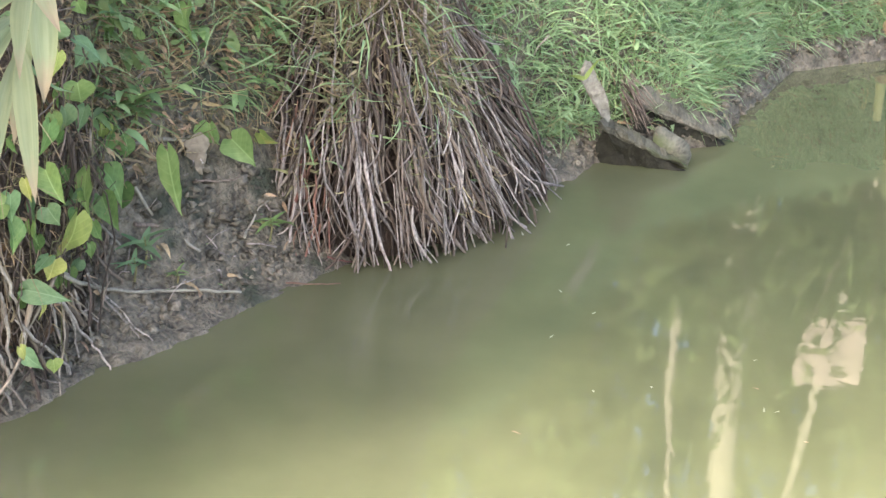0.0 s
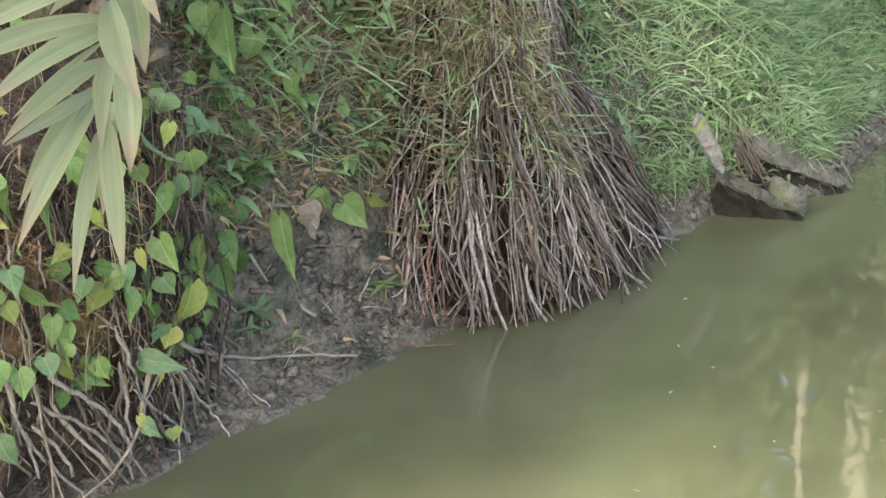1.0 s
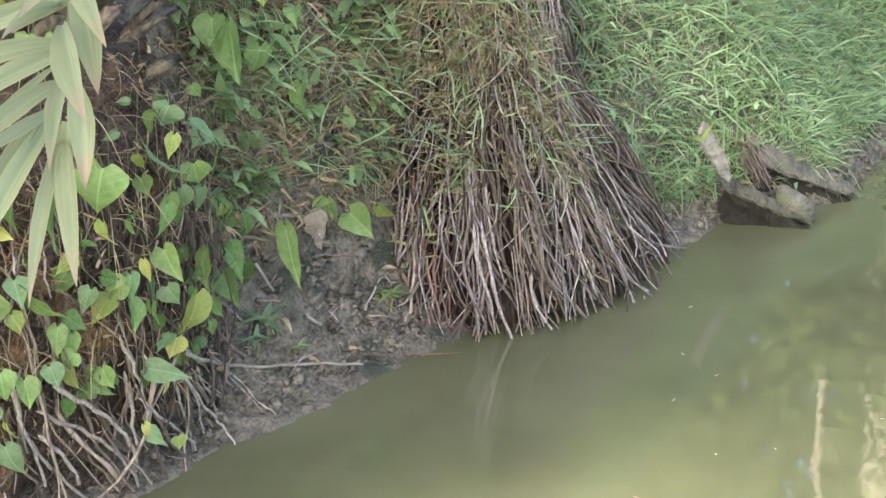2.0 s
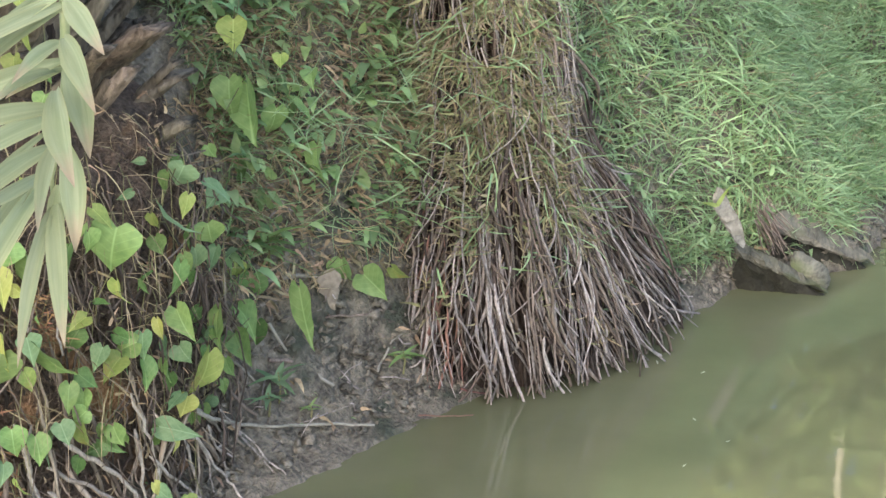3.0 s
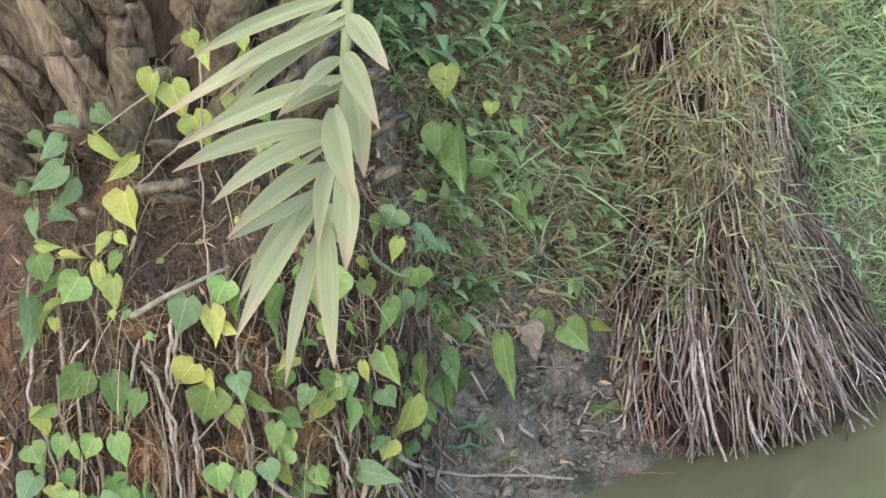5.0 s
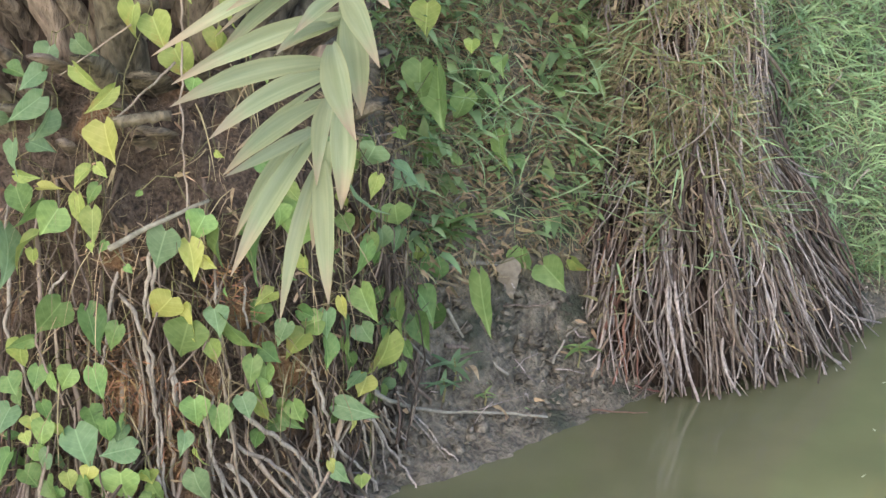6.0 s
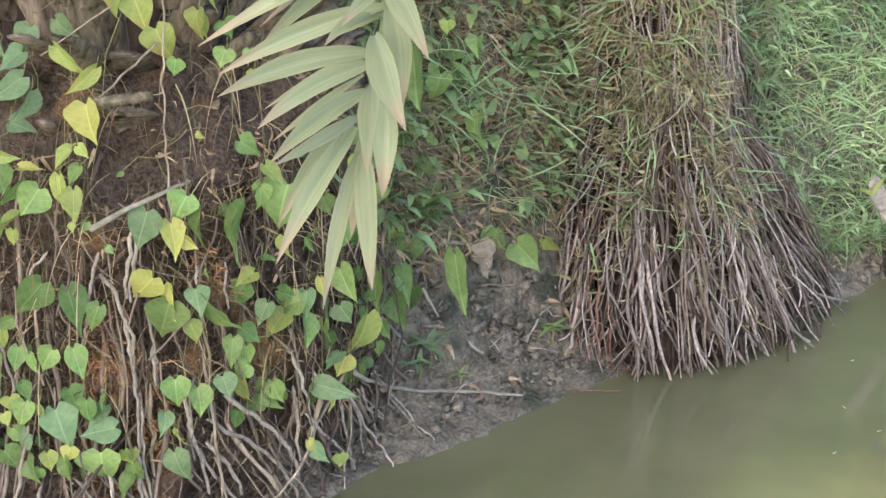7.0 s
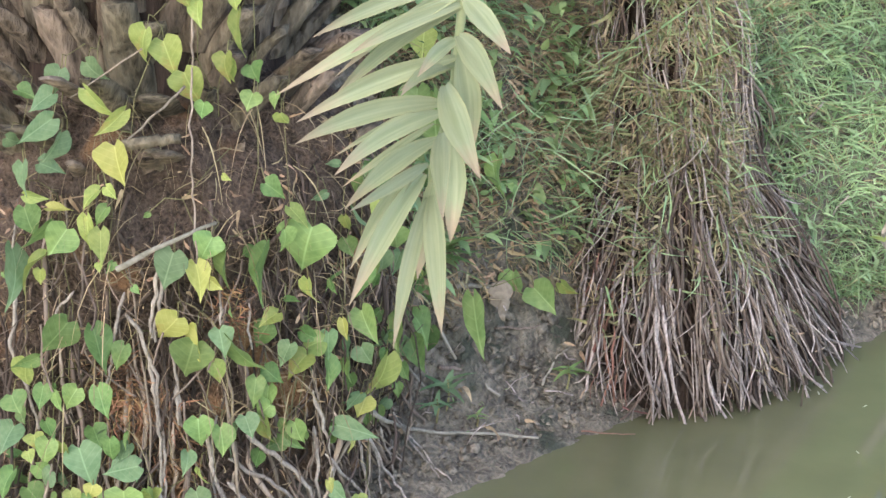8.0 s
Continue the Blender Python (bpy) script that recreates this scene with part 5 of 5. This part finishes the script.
stick("stick", "short red-brown stem lying at the waterline", [(-0.221, 3.200, 0.029), (-0.199, 3.210, 0.017), (-0.172, 3.229, 0.006)], 0.0022, 0.0016, root_red, 16, 0.001)
stick("stick", "broken pale branch wedged in the root wall", [(-0.989, 2.422, 0.558), (-0.930, 2.437, 0.592), (-0.844, 2.485, 0.625)], 0.0055, 0.003, pale_wood, 8, 0.0012)
stick("stick", "grey broken branch stub under the leaf bases", [(-0.977, 2.445, 0.757), (-0.927, 2.458, 0.764), (-0.894, 2.471, 0.764)], 0.011, 0.008, bark, 9, 0.003)
stick("liana", "thin brown liana hanging straight down over the roots", [(-0.889, 2.540, 0.947), (-0.891, 2.535, 0.877), (-0.885, 2.500, 0.806), (-0.877, 2.470, 0.716), (-0.876, 2.472, 0.632), (-0.871, 2.460, 0.562)], 0.0019, 0.0015, root_warm, 10, 0.0028)
stick("liana", "slanting tan vine stem across the leaf bases", [(-0.898, 2.517, 0.835), (-0.932, 2.477, 0.801), (-0.972, 2.445, 0.763)], 0.0022, 0.0017, root_warm, 11, 0.0015)
stick("liana", "thin slanting tan vine stem beside lime leaves", [(-0.964, 2.512, 0.893), (-1.028, 2.497, 0.849), (-1.071, 2.474, 0.818)], 0.0014, 0.0012, root_warm, 12, 0.0015)


# ---- behind the bank: poles, cloth and trees ----
def pole(label, x, y, h, w, seed, lean=0.0):
    r = random.Random(seed)
    z = float(bank_height(np.array([x]), np.array([y]))[0]) - 0.1
    pts = [(r.uniform(-0.02, 0.02) + lean * h * k / 9, 0, h * k / 9) for k in range(10)]
    ob = part("pole", Geo().tube(pts, [w * (1 - 0.03 * k) for k in range(10)], 10), pole_paint)
    ob.location = (x, y, z)
    return tagged(ob, label, "pole", "poles behind the bank")


pole("thin pale sunlit pole behind the bank", 1.04, 7.2, 4.5, 0.019, 1, 0.05)
pole("stout pale sunlit trunk behind the bank", 1.33, 7.2, 5.5, 0.072, 2, 0.04)
pole("thin pale leaning pole beside the cloth", 1.96, 7.2, 5.0, 0.023, 3, -0.12)
cl = Geo()
for j in range(9):
    for i in range(9):
        cl.v.append(Vector((i / 8 * 0.30, 0.015 * math.sin(i * 1.3) + 0.01 * math.sin(j * 2.1), -0.36 * j / 8)))
for j in range(8):
    for i in range(8):
        cl.f.append((j * 9 + i, j * 9 + i + 1, j * 9 + i + 10, j * 9 + i + 9))
cloth = part("cloth", cl, pink_cloth)
cloth.location = (1.66, 7.16, 2.40)
cloth.modifiers.new("thickness", "SOLIDIFY").thickness = 0.006
tagged(cloth, "faded pink cloth hanging from a pale leaning pole", "cloth")


def tree(label, at, height, spread_r, count, seed, flat=1.0, leaf=0.16, first=0.35, trunk=0.09):
    """A tapered trunk with limbs and a crown of many small leaves in uneven clumps."""
    r = random.Random(seed)
    ob = thing("tree", label, "tree", at)
    top = Vector((r.uniform(-0.2, 0.2), r.uniform(-0.2, 0.2), height * 0.85))
    g = Geo().tube([top * (k / 6) + jit(r, 0.04) * (k > 0) for k in range(7)], [trunk * (1 - 0.12 * k) for k in range(7)], 9)
    tips = []
    for k in range(14):
        t = r.uniform(first, 0.95)
        a = r.uniform(0, 6.28)
        reach = spread_r * r.uniform(0.5, 1.0)
        tip = top * t + Vector((math.cos(a) * reach, math.sin(a) * reach, height * 0.18 * flat * r.uniform(0.2, 1.2)))
        b = top * t
        g.tube([b, b.lerp(tip, 0.5) + Vector((0, 0, 0.08)), tip], [trunk * 0.4, trunk * 0.25, trunk * 0.08], 6)
        tips += [tip, b.lerp(tip, 0.6)]
    part("trunk", g, bark, ob)
    crown = Geo()
    for k in range(count):
        c = r.choice(tips)
        p = c + Vector((r.gauss(0, 0.30 * spread_r), r.gauss(0, 0.30 * spread_r), r.gauss(0, 0.16 * height * flat)))
        crown.blade(p, jit(r) + Vector((0, 0, -0.3)), jit(r), leaf * r.uniform(0.7, 1.4), leaf * 0.5, 0.5, 2)
    part("crown", crown, tree_leaf, ob, "yellow-green crown of many small leaves")
    return ob


def ground_at(x, y):
    return (x, y, float(bank_height(np.array([x]), np.array([y]))[0]) - 0.05)


for k, (x, y, h, s) in enumerate([(-5.5, 11, 7.5, 2.4), (-2.2, 12.5, 8.5, 2.6), (1.0, 12, 7.5, 2.4), (3.6, 13, 5.6, 2.0), (7.5, 13, 8, 2.6), (-0.4, 9.5, 4.0, 1.3), (2.6, 10, 3.6, 1.3)]):
    tree("leafy yellow-green tree standing behind the bank", ground_at(x, y), h, s, 3900, 60 + k, leaf=0.2, first=0.2)


for k, (x, y, h) in enumerate([(-2.6, 5.6, 0.8), (-1.6, 5.3, 0.7), (-0.6, 5.4, 0.75), (0.3, 5.9, 0.75), (1.0, 6.2, 0.98), (1.7, 6.4, 0.98), (2.5, 6.7, 0.85), (3.4, 7.2, 0.8)]):
    b = thing("shrub", "leafy green shrub on top of the bank", "shrub", ground_at(x, y), "shrubs on the bank")
    rr = random.Random(300 + k)
    st, cr = Geo(), Geo()
    for q in range(9):
        tip = Vector((rr.gauss(0, 0.3), rr.gauss(0, 0.25), h * rr.uniform(0.5, 1.0)))
        st.tube([(0, 0, 0), tip * 0.5 + jit(rr, 0.05), tip], [0.012, 0.008, 0.003], 5)
        for w in range(110):
            cr.blade(tip * rr.uniform(0.35, 1.0) + jit(rr, 0.14), jit(rr) + Vector((0, 0, 0.2)), jit(rr), rr.uniform(0.05, 0.11), rr.uniform(0.025, 0.045), 0.6, 3)
    part("stems", st, bark, b)
    part("crown", cr, tree_leaf, b)


def shade_tree():
    """An unseen, added broad flat-crowned tree over the camera, whose crown shades the far bank but not the middle of
    the canal.
    """
    r = random.Random(90)
    ob = thing("tree", "unseen broad tree added over the near bank to cast shade", "tree", ground_at(-3.4, -1.2))
    at = ob.location
    g = Geo().tube([(0, 0, 0), (0.1, 0.05, 2), (0.3, 0.3, 4), (0.8, 0.6, 5.2)], [0.2, 0.17, 0.13, 0.08], 10)
    for k in range(16):
        tip = Vector((r.uniform(-5.0, 0.0), r.uniform(-2.5, 1.2), r.uniform(5.0, 6.2))) - at
        g.tube([(0.3, 0.3, 4), Vector((0.5, 0.4, 4.6)).lerp(tip, 0.5), tip], [0.08, 0.05, 0.015], 6)
    g.tube([(0.1, 0.05, 2), (1.2, 0.4, 2.6), (2.5, 0.6, 2.75)], [0.07, 0.04, 0.015], 6)
    part("trunk", g, bark, ob)
    crown = Geo()
    for k in range(31000):
        p = Vector((r.uniform(-5.2, 0.3), r.uniform(-3.3, 1.3), r.gauss(5.7, 0.3)))
        if p.y < np.interp(p.x, [-3.0, -2.5, -2.07, -1.82, -1.4, -0.9], [-2.86, -2.55, -2.13, -1.97, -1.90, -1.84]) + r.gauss(0, 0.1):
            continue
        thin = max(0, min(1, (p.y + float(np.interp(p.x, [-2.1, -1.85], [1.4, 1.75]))) / 0.5)) * max(0, min(1, (p.x + 2.6) / 0.5))
        if r.random() < thin:                              # crown thinned to small leaves, letting some sun onto the grass
            for q in range(int(np.interp(p.x, [-1.95, -1.6, -1.2, -0.8], [0.2, 0.7, 2.4, 2.4]) + r.random())):
                crown.blade(p - at + jit(r, 0.1), jit(r) + Vector((0, 0, -0.3)), jit(r), 0.075 * r.uniform(0.7, 1.4), 0.05, 0.5, 2)
            continue
        crown.blade(p - at, jit(r) + Vector((0, 0, -0.3)), jit(r), 0.16 * r.uniform(0.7, 1.4), 0.11, 0.5, 2)
    for k in range(900):                                   # low leaf cluster added to keep the sun off the hanging frond
        p = Vector((-0.86, -0.62, 2.85)) + Vector((r.gauss(0, 0.10), r.gauss(0, 0.08), r.gauss(0, 0.06)))
        crown.blade(p - at, jit(r) + Vector((0, 0, -0.3)), jit(r), 0.09 * r.uniform(0.7, 1.4), 0.06, 0.5, 2)
    part("crown", crown, tree_leaf, ob, "dense flat crown of small leaves")


shade_tree()


# ---- mud crumbs ----
def crumbs(label, mat, n, x, y, d, size, seed):
    r, g = random.Random(seed), Geo()
    for p, o in bank_spots(r, n, x, y, d):
        s, n0 = r.uniform(*size) * r.uniform(0.5, 1), len(g.v)
        ring = [(1, 0, 0), (0.5, 0.87, 0), (-0.5, 0.87, 0), (-1, 0, 0), (-0.5, -0.87, 0), (0.5, -0.87, 0)]
        turn = Euler((r.uniform(-1, 1), r.uniform(-1, 1), r.uniform(0, 6))).to_matrix()
        lift = Vector((0, 0, s * 0.12))
        pts = [Vector(q) * s * r.uniform(0.4, 1.5) + Vector((0, 0, s * r.uniform(-0.35, 0.35))) for q in ring] + [Vector((s * r.uniform(-0.4, 0.4), s * r.uniform(-0.4, 0.4), s * r.uniform(0.2, 0.75))), Vector((0, 0, -s * 0.5))]
        g.v += [p + lift + turn @ q for q in pts]
        for i in range(6):
            k = (i + 1) % 6
            g.f += [(n0 + i, n0 + k, n0 + 6), (n0 + k, n0 + i, n0 + 7)]
    tagged(part("mud_clods", g, mat), label, "mud", kind="stuff")


crumbs("crumbled lumps of wet grey-brown mud", mud_lump, 4200, (-0.85, 0.45), (2.5, 4.0), (0.0, 0.27), (0.004, 0.019), 71)
crumbs("small mud crumbs along the grassy shore", mud_lump, 900, (0.3, 1.6), (3.7, 5.2), (0.0, 0.1), (0.006, 0.02), 72)
rt = random.Random(73)
tw = Geo()
for p, o in bank_spots(rt, 150, (-0.8, 0.3), (2.5, 3.9), (0.01, 0.3)):
    d = Vector((rt.uniform(-1, 1), rt.uniform(-0.6, 0.3), rt.uniform(-0.5, 0.6))).normalized() * rt.uniform(0.02, 0.08)
    p = p + Vector((0, -0.008, 0.012))
    tw.tube([p, p + d * 0.5 + jit(rt, 0.006), p + d], [rt.uniform(0.0008, 0.0022)] * 3, 5)
tagged(part("twigs", tw, root_grey), "thin broken twigs and rootlets on the mud", "twigs", kind="stuff")
litter = [(p + Vector((0, -0.01, 0.015)), o) for p, o in bank_spots(rt, 130, (-0.8, 0.5), (2.5, 4.0), (0.02, 0.35))]
grass("dead_leaves", "small brown dead leaves lying on the mud", dead_leaf, litter[:80], 74, (0.015, 0.045), (0.006, 0.016), (0.2, 1.5), (0.2, 1.0), 0.5, 4)
grass("moss", "dark green specks of moss on the mud", grass_dark, litter[80:], 75, (0.006, 0.02), (0.003, 0.008), (0.2, 1.0), (0.2, 0.8), 0.8, 3)


# ---- small plants and litter ----
def small_plant(label, at, n, size, mat, seed, narrow=0.3):
    r = random.Random(seed)
    ob = thing("seedling", label, "plant", at, "seedlings in the mud")
    h = size * 0.9
    part("stem", Geo().tube([(0, 0, -0.01), (0.004, 0, h * 0.5), (0, 0.003, h)], [0.0025, 0.002, 0.0015], 5), stem_green, ob)
    for k in range(n):
        a = k * 2.4 + r.random()
        p = Vector((0, 0, h * (0.55 + 0.45 * k / n)))
        way = Vector((math.cos(a), math.sin(a) * 0.8 - 0.2, r.uniform(0.0, 0.7)))
        part("leaf", Geo().blade(p, way, (0, 0, 1), size * r.uniform(0.7, 1.1), size * narrow, 0.5, 6, 0.12), mat, ob)


small_plant("small bright green seedling with narrow leaves in mud", (-0.335, 3.186, 0.071), 8, 0.05, leaf_green, 1)
small_plant("small bluish-green seedling with drooping leaves", (-0.545, 2.970, 0.103), 6, 0.065, leaf_blue, 2)
small_plant("tiny green seedling on dark mud", (-0.490, 2.988, 0.062), 6, 0.03, leaf_green, 3)
small_plant("green leafy sprout in the grass edge", (-0.575, 3.08, 0.33), 8, 0.08, leaf_green, 4)
small_plant("small green sprout at the foot of the vines", (-0.559, 2.936, 0.094), 6, 0.045, leaf_blue, 5)

stalk_green = material("stalk", (0.27, 0.29, 0.11), (0.46, 0.45, 0.21), 14, 0.55, 0.3, 4, vary=0.2, stretch=(1, 1, 0.1), distance=0.003)
clump = thing("waterside_plant", "pale yellow-green stalks of a broad waterside plant, brown at the foot", "plant", (1.16, 4.66, 0))
rp = random.Random(81)
for x, y, z, w, h, lean in ((1.225, 4.74, 0.02, 0.017, 0.22, 0.04), (1.19, 4.87, 0.08, 0.012, 0.2, -0.03), (1.205, 4.81, 0.05, 0.010, 0.18, 0.02), (1.125, 5.0, 0.18, 0.009, 0.16, -0.02), (1.28, 4.80, 0.05, 0.015, 0.45, 0.06)):
    p = Vector((x - 1.16, y - 4.66, z - 0.03))
    pts = [p + Vector((lean * h * (k / 6) ** 2, 0.02 * k / 6, h * k / 6)) for k in range(7)]
    part("stalk", Geo().tube(pts, [w * (1.15 - 0.08 * k) for k in range(7)], 9), stalk_green, clump)
    part("sheath", Geo().tube([p, p + Vector((0.001, -0.001, 0.03)), p + Vector((0.002, 0, 0.075 + rp.uniform(0, 0.04)))], [w * 1.4, w * 1.35, w * 1.22], 9), dead_leaf, clump, "dry brown sheath round the foot")


# ---- a large dry leaf on the mud ----
tan_leaf = material("tan_leaf", (0.15, 0.12, 0.09), (0.32, 0.27, 0.205), 20, 0.85, 0.5, 4, distance=0.004)
rd = random.Random(72)
g = Geo().blade((0, 0, 0), (0.25, -0.75, -0.6), (0, -0.5, 1), 0.085, 0.055, 0.5, 9, -0.2)
g.v = [v + jit(rd, 0.005) for v in g.v]
dry = part("dead_leaf", g, tan_leaf)
dry.location = (-0.478, 3.175, 0.290)
tagged(dry, "crumpled pale brown dead leaf lying on the mud", "leaf")


# ---- flecks on the water ----
r = random.Random(77)
for k in range(15):
    x, y = (r.uniform(0.1, 1.1), r.uniform(2.35, 3.6)) if k < 9 else (r.uniform(0.1, 0.75), r.gauss(2.75, 0.12))
    if shore_distance(np.array([x]), np.array([y]))[0] > -0.12:
        continue
    g = Geo().blade((0, 0, 0), (math.cos(k), math.sin(k), 0.02), (0, 0, 1), r.uniform(0.006, 0.02), r.uniform(0.003, 0.006), 0.0, 3, 0.1)
    f = part("floating_leaf", g, foam if k % 3 else dead_leaf)
    f.location = (x, y, 0.003)
    tagged(f, "tiny pale leaf scrap floating on the water", "leaf", "scraps on the water")
